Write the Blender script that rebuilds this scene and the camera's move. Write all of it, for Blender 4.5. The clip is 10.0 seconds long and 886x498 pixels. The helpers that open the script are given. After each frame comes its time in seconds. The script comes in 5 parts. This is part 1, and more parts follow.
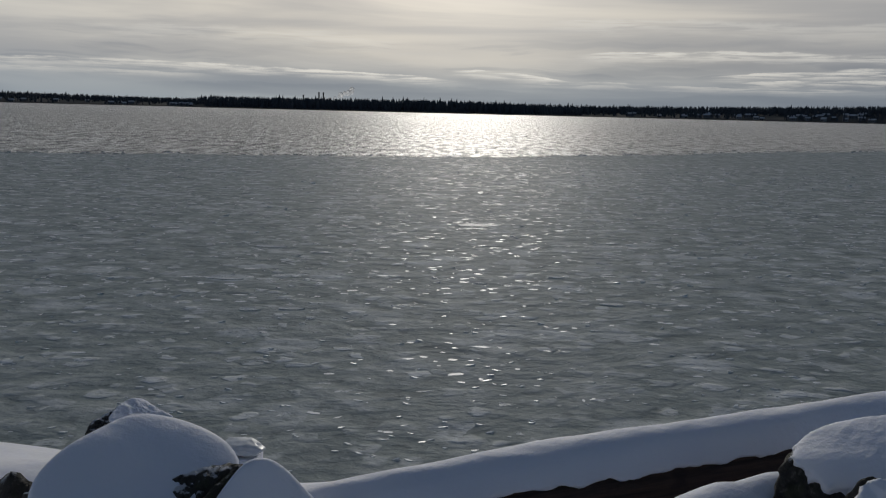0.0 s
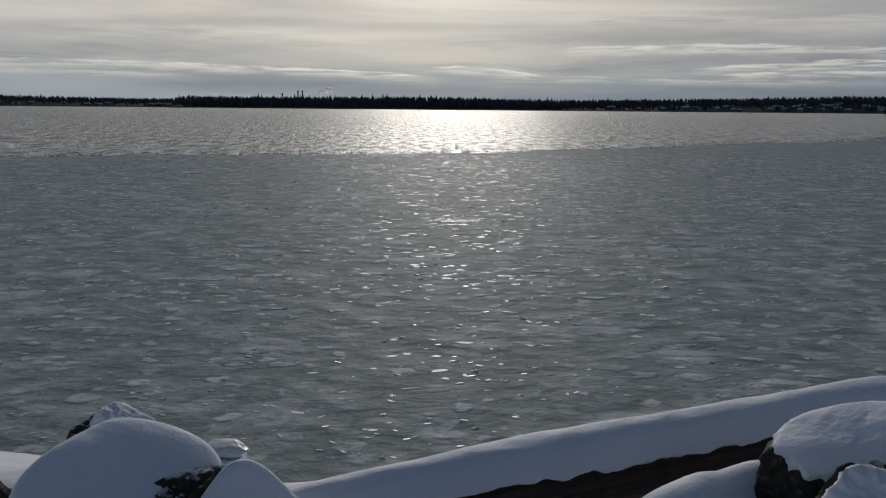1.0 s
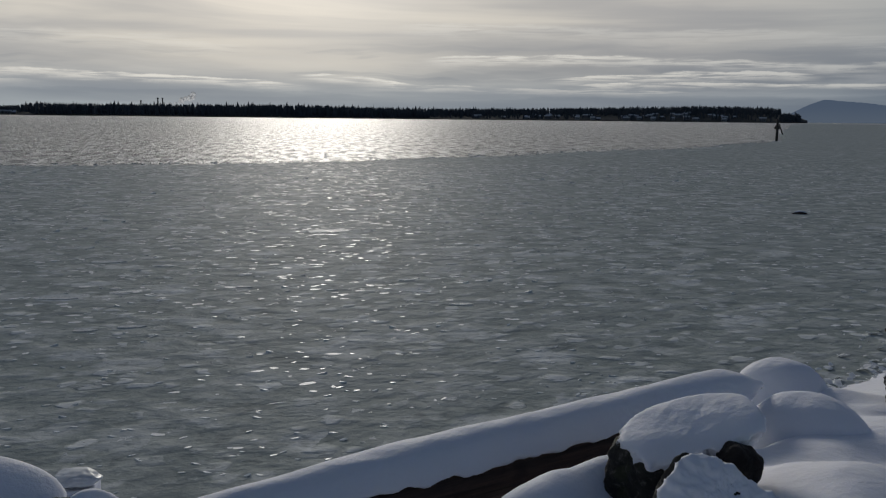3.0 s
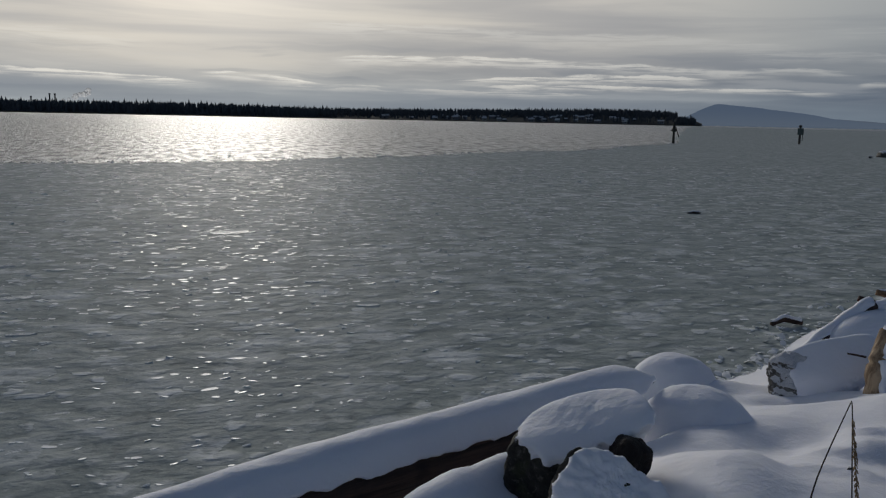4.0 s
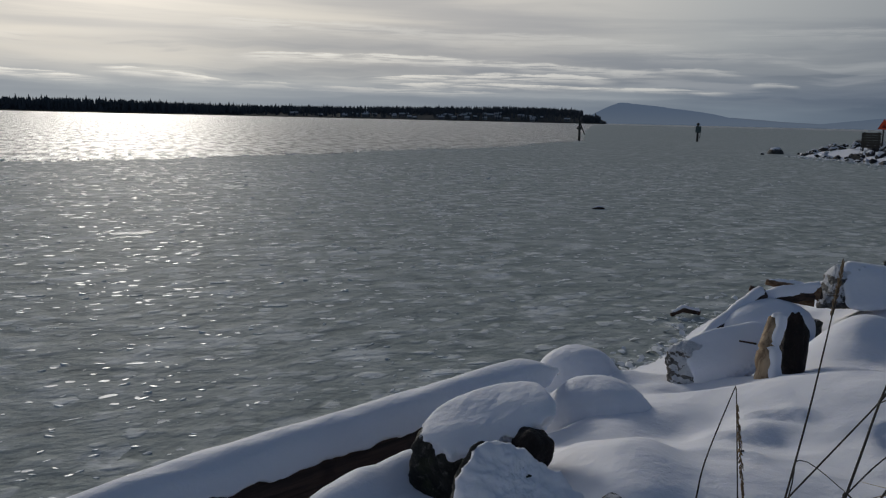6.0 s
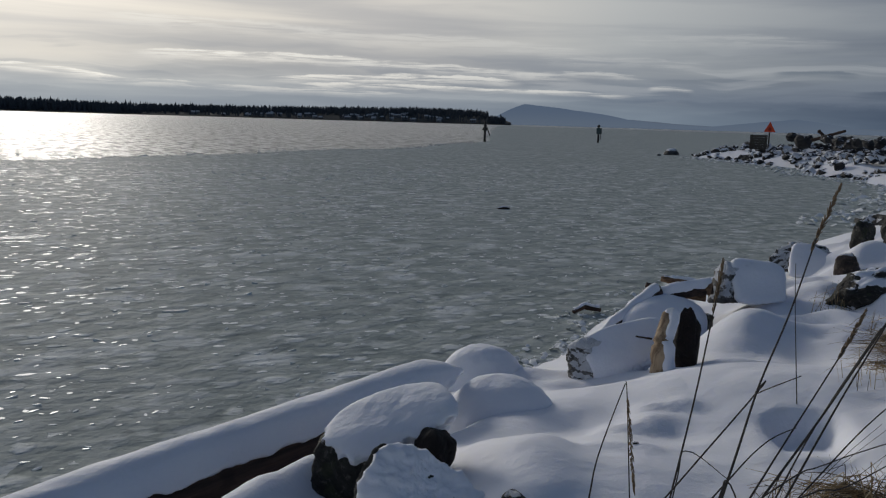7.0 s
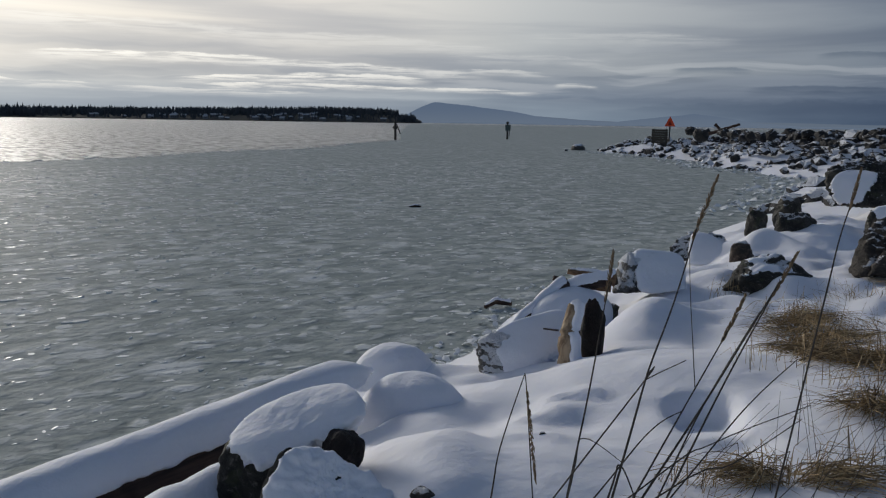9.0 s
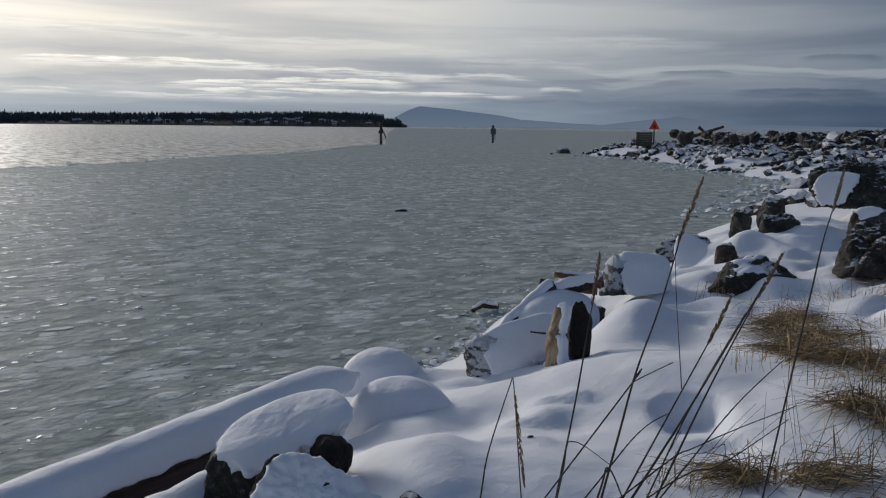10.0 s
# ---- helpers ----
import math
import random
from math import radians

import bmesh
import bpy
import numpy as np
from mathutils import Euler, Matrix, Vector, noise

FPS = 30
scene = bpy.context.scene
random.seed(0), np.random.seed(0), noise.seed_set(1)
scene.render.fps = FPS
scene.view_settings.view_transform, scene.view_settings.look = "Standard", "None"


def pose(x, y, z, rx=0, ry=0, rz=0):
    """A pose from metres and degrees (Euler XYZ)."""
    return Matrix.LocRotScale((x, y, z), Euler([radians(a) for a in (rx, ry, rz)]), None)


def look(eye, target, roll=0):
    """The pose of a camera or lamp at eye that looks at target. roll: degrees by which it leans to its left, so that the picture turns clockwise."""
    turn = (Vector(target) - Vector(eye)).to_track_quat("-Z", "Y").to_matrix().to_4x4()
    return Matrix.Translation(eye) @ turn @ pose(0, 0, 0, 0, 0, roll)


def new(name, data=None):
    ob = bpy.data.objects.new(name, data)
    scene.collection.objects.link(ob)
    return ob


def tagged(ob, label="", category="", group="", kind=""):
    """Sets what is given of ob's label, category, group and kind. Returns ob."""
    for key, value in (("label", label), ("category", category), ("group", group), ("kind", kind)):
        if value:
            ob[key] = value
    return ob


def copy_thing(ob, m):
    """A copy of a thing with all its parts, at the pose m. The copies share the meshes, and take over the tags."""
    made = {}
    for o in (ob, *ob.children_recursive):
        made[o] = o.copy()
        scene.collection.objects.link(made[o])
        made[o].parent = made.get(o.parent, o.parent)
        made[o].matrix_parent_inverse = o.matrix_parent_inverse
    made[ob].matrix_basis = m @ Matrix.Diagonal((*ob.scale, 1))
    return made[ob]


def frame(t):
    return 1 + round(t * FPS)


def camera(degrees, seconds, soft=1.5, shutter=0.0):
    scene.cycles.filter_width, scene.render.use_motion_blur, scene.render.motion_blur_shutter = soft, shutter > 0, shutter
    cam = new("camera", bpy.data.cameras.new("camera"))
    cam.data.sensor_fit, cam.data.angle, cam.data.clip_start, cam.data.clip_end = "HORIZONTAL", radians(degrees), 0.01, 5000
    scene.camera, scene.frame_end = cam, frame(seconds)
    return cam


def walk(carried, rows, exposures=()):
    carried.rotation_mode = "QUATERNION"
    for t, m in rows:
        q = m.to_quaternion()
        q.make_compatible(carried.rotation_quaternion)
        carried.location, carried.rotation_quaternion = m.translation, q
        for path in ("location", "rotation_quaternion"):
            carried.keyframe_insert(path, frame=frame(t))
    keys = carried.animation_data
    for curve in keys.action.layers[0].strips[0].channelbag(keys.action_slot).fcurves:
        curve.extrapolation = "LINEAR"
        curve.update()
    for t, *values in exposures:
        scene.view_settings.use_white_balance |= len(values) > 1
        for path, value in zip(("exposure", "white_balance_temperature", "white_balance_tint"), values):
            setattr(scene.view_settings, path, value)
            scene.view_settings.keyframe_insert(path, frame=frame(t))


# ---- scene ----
cam = camera(57.3, 10.0, soft=1.2)
PATH = [
    (0, (1.417, -0.11, 2.965), (1.371, 1.861, 2.632), 1.4),
    (0.5, (1.418, -0.111, 2.964), (1.376, 1.86, 2.63), 0.8),
    (1, (1.43, -0.107, 2.965), (1.427, 1.863, 2.624), 0.5),
    (1.5, (1.447, -0.116, 2.972), (1.513, 1.854, 2.635), 0.5),
    (2, (1.466, -0.118, 2.976), (1.593, 1.851, 2.651), 0.4),
    (2.5, (1.485, -0.129, 2.981), (1.693, 1.835, 2.661), 0.4),
    (4, (1.535, -0.193, 3.014), (2.065, 1.71, 2.699), 1.2),
    (4.5, (1.554, -0.198, 3.011), (2.171, 1.68, 2.702), 1.3),
    (5, (1.562, -0.2, 3.013), (2.225, 1.661, 2.701), 1.3),
    (6.5, (1.607, -0.189, 3.005), (2.426, 1.609, 2.691), 1.5),
    (7, (1.623, -0.209, 3.016), (2.563, 1.529, 2.707), 1.7),
    (7.5, (1.646, -0.232, 3.014), (2.662, 1.463, 2.709), 1.6),
    (8, (1.659, -0.244, 3.021), (2.726, 1.42, 2.716), 1.6),
    (8.5, (1.67, -0.235, 3.015), (2.772, 1.406, 2.71), 1.4),
    (9, (1.671, -0.241, 3.017), (2.791, 1.387, 2.709), 0.9),
    (9.5, (1.672, -0.245, 3.017), (2.808, 1.372, 2.713), 0.7),
    (10, (1.671, -0.239, 3.018), (2.819, 1.371, 2.72), 0.6),
]
EXPOSURES = [(t, e, 6330.0, 10.0) for t, e in ((0.0, -0.82), (1.0, -0.82), (2.5, -0.8), (4.5, -0.75), (6.5, -0.56), (8.0, -0.32), (10.0, -0.18))]
walk(cam, [(t, look(eye, target, roll)) for t, eye, target, roll in PATH], EXPOSURES)

# ---- node helpers ----
def node(tree, kind, **values):
    n = tree.nodes.new(kind)
    for key, value in values.items():
        if isinstance(value, bpy.types.NodeSocket):
            tree.links.new(value, n.inputs[key.replace("_", " ")])
        else:
            n.inputs[key.replace("_", " ")].default_value = value
    return n


def calc(tree, op, a, b=0.0, c=0.0, clamp=False):
    n = tree.nodes.new("ShaderNodeMath")
    n.operation, n.use_clamp = op, clamp
    for k, v in enumerate((a, b, c)):
        if isinstance(v, bpy.types.NodeSocket):
            tree.links.new(v, n.inputs[k])
        else:
            n.inputs[k].default_value = v
    return n.outputs[0]


def span(tree, value, a, b, low=0.0, high=1.0):
    n = tree.nodes.new("ShaderNodeMapRange")
    n.interpolation_type = "SMOOTHSTEP"
    tree.links.new(value, n.inputs["Value"])
    for key, v in (("From Min", a), ("From Max", b), ("To Min", low), ("To Max", high)):
        n.inputs[key].default_value = v
    return n.outputs[0]


def blend(tree, fac, a, b, mode="MIX"):
    n = tree.nodes.new("ShaderNodeMix")
    n.data_type, n.blend_type = "RGBA", mode
    for k, v in ((0, fac), (6, a), (7, b)):
        if isinstance(v, bpy.types.NodeSocket):
            tree.links.new(v, n.inputs[k])
        else:
            n.inputs[k].default_value = v if k == 0 else (*v, 1)
    return n.outputs[2]


def noise_of(tree, vector, scale, detail=4.0, rough=0.55, distort=0.0):
    n = tree.nodes.new("ShaderNodeTexNoise")
    tree.links.new(vector, n.inputs["Vector"])
    for key, v in (("Scale", scale), ("Detail", detail), ("Roughness", rough), ("Distortion", distort)):
        n.inputs[key].default_value = v
    return n.outputs["Fac"]


def vec(tree, x, y, z=0.0):
    n = tree.nodes.new("ShaderNodeCombineXYZ")
    for k, v in enumerate((x, y, z)):
        if isinstance(v, bpy.types.NodeSocket):
            tree.links.new(v, n.inputs[k])
        else:
            n.inputs[k].default_value = v
    return n.outputs[0]


def ramp(tree, fac, stops):
    n = tree.nodes.new("ShaderNodeValToRGB")
    tree.links.new(fac, n.inputs[0])
    e = n.color_ramp.elements
    while len(e) < len(stops):
        e.new(0.5)
    for k, (p, c) in enumerate(stops):
        e[k].position, e[k].color = p, (*c, 1)
    return n.outputs[0]


# ---- sky and sun ----
SUN_AZ, SUN_EL = 0.5, 17.0
# lens clouds: azimuth, height of the upper rim, half width, depth, strength (below 0: a dark one), fall along the azimuth
CLOUDS = [(-22, 2.95, 9.5, 0.42, 0.75, 0.0), (-9, 2.68, 8.5, 0.40, 0.8, -0.03), (3.2, 2.80, 4.2, 0.38, 0.8, -0.08), (-26, 2.3, 9, 0.3, 0.4, 0.0), (11, 2.25, 8, 0.35, 0.4, -0.02),
          (16, 4.38, 8.5, 0.50, 0.9, 0.0), (28, 4.0, 9.5, 0.50, 0.75, -0.04), (38, 3.72, 4.0, 0.34, 0.55, -0.02), (22.5, 3.10, 6.5, 0.40, 0.95, 0.02), (28.5, 3.28, 5.0, 0.42, 0.9, -0.01),
          (24.5, 2.58, 7.0, 0.34, 0.8, 0.01), (35.0, 2.44, 6.0, 0.26, 0.9, -0.02), (20.0, 2.05, 6.0, 0.3, 0.4, 0.0), (43.5, 2.80, 1.5, 0.22, 0.7, 0.0), (40, 4.7, 6, 0.5, 0.3, -0.03), (15, 6.4, 10, 0.8, 0.35, -0.03), (30, 5.9, 9, 0.8, 0.35, -0.04),
          (-15, 5.4, 11, 0.9, 0.3, 0.0), (47, 6.2, 7, 0.6, 0.3, -0.03),
          (52.3, 3.95, 2.6, 0.34, -0.7, -0.03), (59, 2.75, 4.5, 0.45, -0.8, -0.01), (61, 4.8, 2.5, 0.34, -0.6, 0.0), (12.5, 3.55, 5.5, 0.9, -0.3, 0.0), (48, 2.0, 16, 0.9, -0.3, 0.0), (-8, 1.9, 16, 0.8, -0.3, 0.0), (24, 1.7, 14, 0.7, -0.3, 0.0), (60, 1.95, 17, 1.5, -0.5, 0.0), (47, 3.35, 5, 0.3, -0.3, 0.0)]


def build_sky():
    w = bpy.data.worlds.new("sky")
    scene.world = w
    w.use_nodes = True
    t = w.node_tree
    t.nodes.clear()
    d = t.nodes.new("ShaderNodeTexCoord").outputs["Generated"]
    s = t.nodes.new("ShaderNodeSeparateXYZ")
    t.links.new(d, s.inputs[0])
    x, y, z = s.outputs
    deg = 180 / math.pi
    el = calc(t, "MULTIPLY", calc(t, "ARCSINE", z), deg)
    az = calc(t, "MULTIPLY", calc(t, "ARCTAN2", x, y), deg)
    up = calc(t, "MAXIMUM", el, 0.0)
    # cloud deck: cool and dim at the horizon, pale above
    deck = ramp(t, calc(t, "DIVIDE", up, 40.0), [
        (0.0, (0.36, 0.43, 0.51)), (0.045, (0.47, 0.52, 0.58)), (0.09, (0.70, 0.705, 0.70)),
        (0.20, (0.86, 0.845, 0.815)), (0.40, (0.70, 0.71, 0.72)), (1.0, (0.34, 0.38, 0.44))])
    side = calc(t, "DIVIDE", calc(t, "ADD", az, 4.0), 40.0)
    warm = calc(t, "POWER", 2.718, calc(t, "MULTIPLY", calc(t, "MULTIPLY", side, side), -1.0))
    tint = ramp(t, calc(t, "DIVIDE", calc(t, "ADD", az, 60.0), 140.0), [
        (0.0, (0.80, 0.84, 0.90)), (0.2, (1.15, 1.11, 1.05)), (0.40, (1.38, 1.275, 1.13)), (0.5, (1.20, 1.13, 1.03)), (0.6, (1.02, 0.98, 0.93)), (0.72, (0.64, 0.67, 0.70)), (0.88, (0.25, 0.30, 0.38)), (1.0, (0.34, 0.40, 0.50))])
    deck = blend(t, 1.0, deck, tint, "MULTIPLY")
    # wide soft layers
    soft = noise_of(t, vec(t, calc(t, "MULTIPLY", az, 0.035), calc(t, "MULTIPLY", el, 0.42)), 1.0, 5.0, 0.5, 0.4)
    deck = blend(t, 1.0, deck, blend(t, span(t, soft, 0.38, 0.64), (0.80, 0.82, 0.86), (1.14, 1.13, 1.10)), "MULTIPLY")
    # long lens clouds with a sharp upper rim: azimuth, height, half width, depth, strength
    wave = noise_of(t, vec(t, calc(t, "MULTIPLY", az, 0.34), calc(t, "MULTIPLY", el, 1.0)), 1.0, 8.0, 0.62)
    wisp = noise_of(t, vec(t, calc(t, "MULTIPLY", az, 0.22), calc(t, "MULTIPLY", el, 3.6), 7.0), 1.0, 6.0, 0.62, 0.6)
    lens = 0.0
    shade = 0.0
    for a, e, hw, th, strength, fall in CLOUDS:
        along = calc(t, "SUBTRACT", az, a)
        u = calc(t, "DIVIDE", along, hw)
        u = calc(t, "MULTIPLY", u, u)
        bow = calc(t, "ADD", calc(t, "MULTIPLY", u, -0.5 * th), calc(t, "MULTIPLY", along, fall))
        rim = calc(t, "ADD", bow, calc(t, "MULTIPLY", calc(t, "SUBTRACT", wave, 0.5), 0.7 * th + 0.2))
        v = calc(t, "DIVIDE", calc(t, "SUBTRACT", calc(t, "ADD", rim, e), el), th)
        f = calc(t, "MULTIPLY", span(t, v, 0.0, 0.30), span(t, v, 1.8, 0.25))
        f = calc(t, "MULTIPLY", f, calc(t, "MULTIPLY", span(t, u, 1.15, 0.3), abs(strength)))
        if strength > 0:
            lens = calc(t, "MAXIMUM", lens, f)
            under = calc(t, "MULTIPLY", span(t, v, 1.0, 1.8), span(t, v, 3.6, 2.0))
            shade = calc(t, "MAXIMUM", shade, calc(t, "MULTIPLY", calc(t, "MULTIPLY", under, span(t, u, 1.1, 0.4)), 0.24 * strength))
        else:
            shade = calc(t, "MAXIMUM", shade, f)
    lens = calc(t, "MULTIPLY", lens, span(t, wisp, 0.38, 0.58, 0.12, 1.0))
    # sharper long streaks low in the sky
    bend = calc(t, "ADD", el, calc(t, "MULTIPLY", noise_of(t, vec(t, calc(t, "MULTIPLY", az, 0.12), 0.0), 1.0, 2.0), 1.6))
    streak = noise_of(t, vec(t, calc(t, "MULTIPLY", az, 0.075), calc(t, "MULTIPLY", bend, 1.05), 3.7), 1.0, 6.0, 0.52, 0.25)
    band = calc(t, "MULTIPLY", span(t, el, 1.2, 2.6), span(t, el, 6.0, 3.6))
    lit = calc(t, "MULTIPLY", span(t, streak, 0.52, 0.62), band)
    deck = blend(t, calc(t, "MULTIPLY", lit, 0.25), deck, blend(t, warm, (0.62, 0.65, 0.68), (1.0, 0.95, 0.86)))
    dark = calc(t, "MULTIPLY", span(t, streak, 0.47, 0.36), band)
    deck = blend(t, calc(t, "MULTIPLY", dark, 0.28), deck, (0.30, 0.34, 0.40))
    deck = blend(t, shade, deck, blend(t, 1.0, deck, (0.50, 0.56, 0.64), "MULTIPLY"))
    deck = blend(t, calc(t, "MINIMUM", calc(t, "MULTIPLY", lens, 1.25), 1.0), deck, blend(t, warm, (0.56, 0.585, 0.60), (1.30, 1.23, 1.09)))
    # glow of the sun through the thin deck
    sd = Vector((math.sin(radians(SUN_AZ)) * math.cos(radians(SUN_EL)), math.cos(radians(SUN_AZ)) * math.cos(radians(SUN_EL)), math.sin(radians(SUN_EL))))
    dot = t.nodes.new("ShaderNodeVectorMath")
    dot.operation = "DOT_PRODUCT"
    t.links.new(d, dot.inputs[0])
    dot.inputs[1].default_value = sd
    near = calc(t, "MULTIPLY", calc(t, "ARCCOSINE", calc(t, "MINIMUM", dot.outputs["Value"], 1.0)), deg)
    k = calc(t, "DIVIDE", near, 9.0)
    glow = calc(t, "POWER", 2.718, calc(t, "MULTIPLY", calc(t, "MULTIPLY", k, k), -1.0))
    deck = blend(t, glow, deck, blend(t, 1.0, deck, (0.7, 0.66, 0.6), "ADD"))
    # clear sky overhead and behind
    sky = t.nodes.new("ShaderNodeTexSky")
    sky.sky_type, sky.sun_disc = "NISHITA", False
    sky.sun_elevation, sky.sun_rotation = radians(SUN_EL), radians(SUN_AZ)
    clear = blend(t, 1.0, sky.outputs[0], (0.050, 0.0565, 0.067), "MULTIPLY")
    away = calc(t, "MAXIMUM", span(t, el, 22.0, 50.0), span(t, y, 0.35, -0.3))
    gaps = calc(t, "MULTIPLY", away, 0.85)
    out = blend(t, gaps, deck, clear)
    bg = t.nodes.new("ShaderNodeBackground")
    t.links.new(out, bg.inputs[0])
    bg.inputs[1].default_value = 1.0
    o = t.nodes.new("ShaderNodeOutputWorld")
    t.links.new(bg.outputs[0], o.inputs[0])
    lamp = bpy.data.lights.new("sun", "SUN")
    lamp.energy, lamp.angle, lamp.color = 2.0, radians(12.0), (1.0, 0.93, 0.82)
    ob = new("sun", lamp)
    ob.matrix_world = look(sd * 100, (0, 0, 0))


build_sky()


# ---- materials ----
def material(name):
    m = bpy.data.materials.new(name)
    m.use_nodes = True
    t = m.node_tree
    return m, t, t.nodes["Principled BSDF"]


def relief(t, b, height, strength, distance):
    n = t.nodes.new("ShaderNodeBump")
    n.inputs["Strength"].default_value, n.inputs["Distance"].default_value = strength, distance
    t.links.new(height, n.inputs["Height"])
    t.links.new(n.outputs[0], b.inputs["Normal"])
    return n


def place_of(t):
    return t.nodes.new("ShaderNodeNewGeometry").outputs["Position"]


def object_place(t):
    return t.nodes.new("ShaderNodeTexCoord").outputs["Object"]


def snow_material():
    m, t, b = material("snow")
    p = place_of(t)
    a = noise_of(t, p, 2.2, 4.0)
    f = noise_of(t, p, 60.0, 3.0, 0.7)
    t.links.new(blend(t, a, (0.75, 0.77, 0.845), (0.87, 0.875, 0.92)), b.inputs["Base Color"])
    b.inputs["Roughness"].default_value = 0.7
    b.inputs["Specular IOR Level"].default_value = 0.25
    b.inputs["Subsurface Weight"].default_value = 0.12
    b.inputs["Subsurface Radius"].default_value = (0.03, 0.035, 0.05)
    mid = noise_of(t, p, 10.0, 5.0, 0.6)
    soft = noise_of(t, p, 3.2, 3.0, 0.5)
    relief(t, b, calc(t, "ADD", calc(t, "ADD", calc(t, "MULTIPLY", f, 0.2), mid), calc(t, "MULTIPLY", soft, 1.6)), 0.4, 0.025)
    return m


def stone_material(name, dark, light, moss=0.0, dust=0.0, soft=0.14):
    m, t, b = material(name)
    p = place_of(t)
    a = noise_of(t, p, 3.0, 7.0, 0.68, 0.4)
    f = noise_of(t, p, 24.0, 6.0, 0.72)
    crack = t.nodes.new("ShaderNodeTexVoronoi")
    crack.feature = "DISTANCE_TO_EDGE"
    bent = t.nodes.new("ShaderNodeVectorMath")
    bent.operation = "MULTIPLY_ADD"
    n = t.nodes.new("ShaderNodeTexNoise")
    t.links.new(p, n.inputs["Vector"])
    n.inputs["Scale"].default_value = 5.0
    t.links.new(n.outputs["Color"], bent.inputs[0])
    bent.inputs[1].default_value = (0.25, 0.25, 0.25)
    t.links.new(p, bent.inputs[2])
    t.links.new(bent.outputs[0], crack.inputs["Vector"])
    crack.inputs["Scale"].default_value = 2.2
    line = span(t, crack.outputs["Distance"], 0.0, 0.06)
    c = blend(t, span(t, a, 0.35, 0.7), dark, light)
    c = blend(t, span(t, f, 0.54, 0.74), c, tuple(min(1, v * 2.2 + 0.03) for v in light))
    c = blend(t, span(t, f, 0.46, 0.30), c, tuple(v * 0.3 for v in dark))
    c = blend(t, calc(t, "MULTIPLY", calc(t, "SUBTRACT", 1.0, line), 0.35), c, tuple(v * 0.3 for v in dark))
    if moss:
        g = noise_of(t, p, 7.0, 4.0)
        c = blend(t, calc(t, "MULTIPLY", span(t, g, 0.55, 0.68), moss), c, (0.07, 0.08, 0.035))
    rough = calc(t, "ADD", calc(t, "MULTIPLY", f, 0.3), 0.6)
    if dust:
        s = t.nodes.new("ShaderNodeSeparateXYZ")
        t.links.new(t.nodes.new("ShaderNodeNewGeometry").outputs["Normal"], s.inputs[0])
        cling = calc(t, "ADD", calc(t, "MULTIPLY", calc(t, "SUBTRACT", a, 0.5), 1.5), calc(t, "MULTIPLY", calc(t, "SUBTRACT", f, 0.5), 0.7))
        lie = span(t, calc(t, "ADD", s.outputs[2], cling), dust, dust + soft)
        c = blend(t, lie, c, (0.78, 0.80, 0.85))
    t.links.new(c, b.inputs["Base Color"])
    t.links.new(rough, b.inputs["Roughness"])
    h = calc(t, "ADD", calc(t, "MULTIPLY", f, 0.35), calc(t, "ADD", a, calc(t, "MULTIPLY", line, 0.12)))
    relief(t, b, h, 1.0, 0.16)
    return m


def wood_material(name, dark, light, along="X"):
    m, t, b = material(name)
    p = object_place(t)
    s = t.nodes.new("ShaderNodeMapping")
    t.links.new(p, s.inputs["Vector"])
    s.inputs["Scale"].default_value = {"X": (1.5, 22, 22), "Z": (22, 22, 1.5)}[along]
    g = noise_of(t, s.outputs[0], 1.0, 5.0, 0.6, 0.3)
    a = noise_of(t, p, 4.0, 4.0)
    c = blend(t, span(t, g, 0.35, 0.65), dark, light)
    c = blend(t, calc(t, "MULTIPLY", span(t, a, 0.5, 0.7), 0.6), c, tuple(v * 0.4 for v in dark))
    t.links.new(c, b.inputs["Base Color"])
    b.inputs["Roughness"].default_value = 0.85
    relief(t, b, g, 0.8, 0.02)
    return m


def plain_material(name, colour, rough=0.7, vary=0.25, scale=6.0, metal=0.0, spec=0.5):
    m, t, b = material(name)
    p = place_of(t)
    a = noise_of(t, p, scale, 5.0)
    t.links.new(blend(t, a, tuple(v * (1 - vary) for v in colour), tuple(min(1, v * (1 + vary)) for v in colour)), b.inputs["Base Color"])
    b.inputs["Roughness"].default_value, b.inputs["Metallic"].default_value = rough, metal
    b.inputs["Specular IOR Level"].default_value = spec
    relief(t, b, a, 0.3, 0.01)
    return m


def water_material():
    m, t, b = material("open_water")
    p = place_of(t)
    s = t.nodes.new("ShaderNodeMapping")
    t.links.new(p, s.inputs["Vector"])
    s.inputs["Rotation"].default_value = (0, 0, radians(-20))
    s.inputs["Scale"].default_value = (0.9, 1.0, 1.0)
    chop = t.nodes.new("ShaderNodeMapping")
    t.links.new(p, chop.inputs["Vector"])
    chop.inputs["Scale"].default_value = (1.1, 0.26, 1.0)
    wave = noise_of(t, chop.outputs[0], 1.0, 5.0, 0.62)
    big = calc(t, "ADD", noise_of(t, s.outputs[0], 0.35, 3.0, 0.6), wave)
    small = noise_of(t, s.outputs[0], 1.6, 4.0, 0.65)
    # pale colour stands in for sky reflected off the waves, with troughs painted darker
    t.links.new(blend(t, span(t, wave, 0.38, 0.60), (0.24, 0.255, 0.26), (0.62, 0.635, 0.64)), b.inputs["Base Color"])
    b.inputs["Specular IOR Level"].default_value = 0.42
    t.links.new(span(t, wave, 0.35, 0.65, 0.56, 0.38), b.inputs["Roughness"])
    b.inputs["IOR"].default_value = 1.33
    relief(t, b, calc(t, "ADD", calc(t, "MULTIPLY", small, 0.6), big), 1.0, 1.6)
    return m


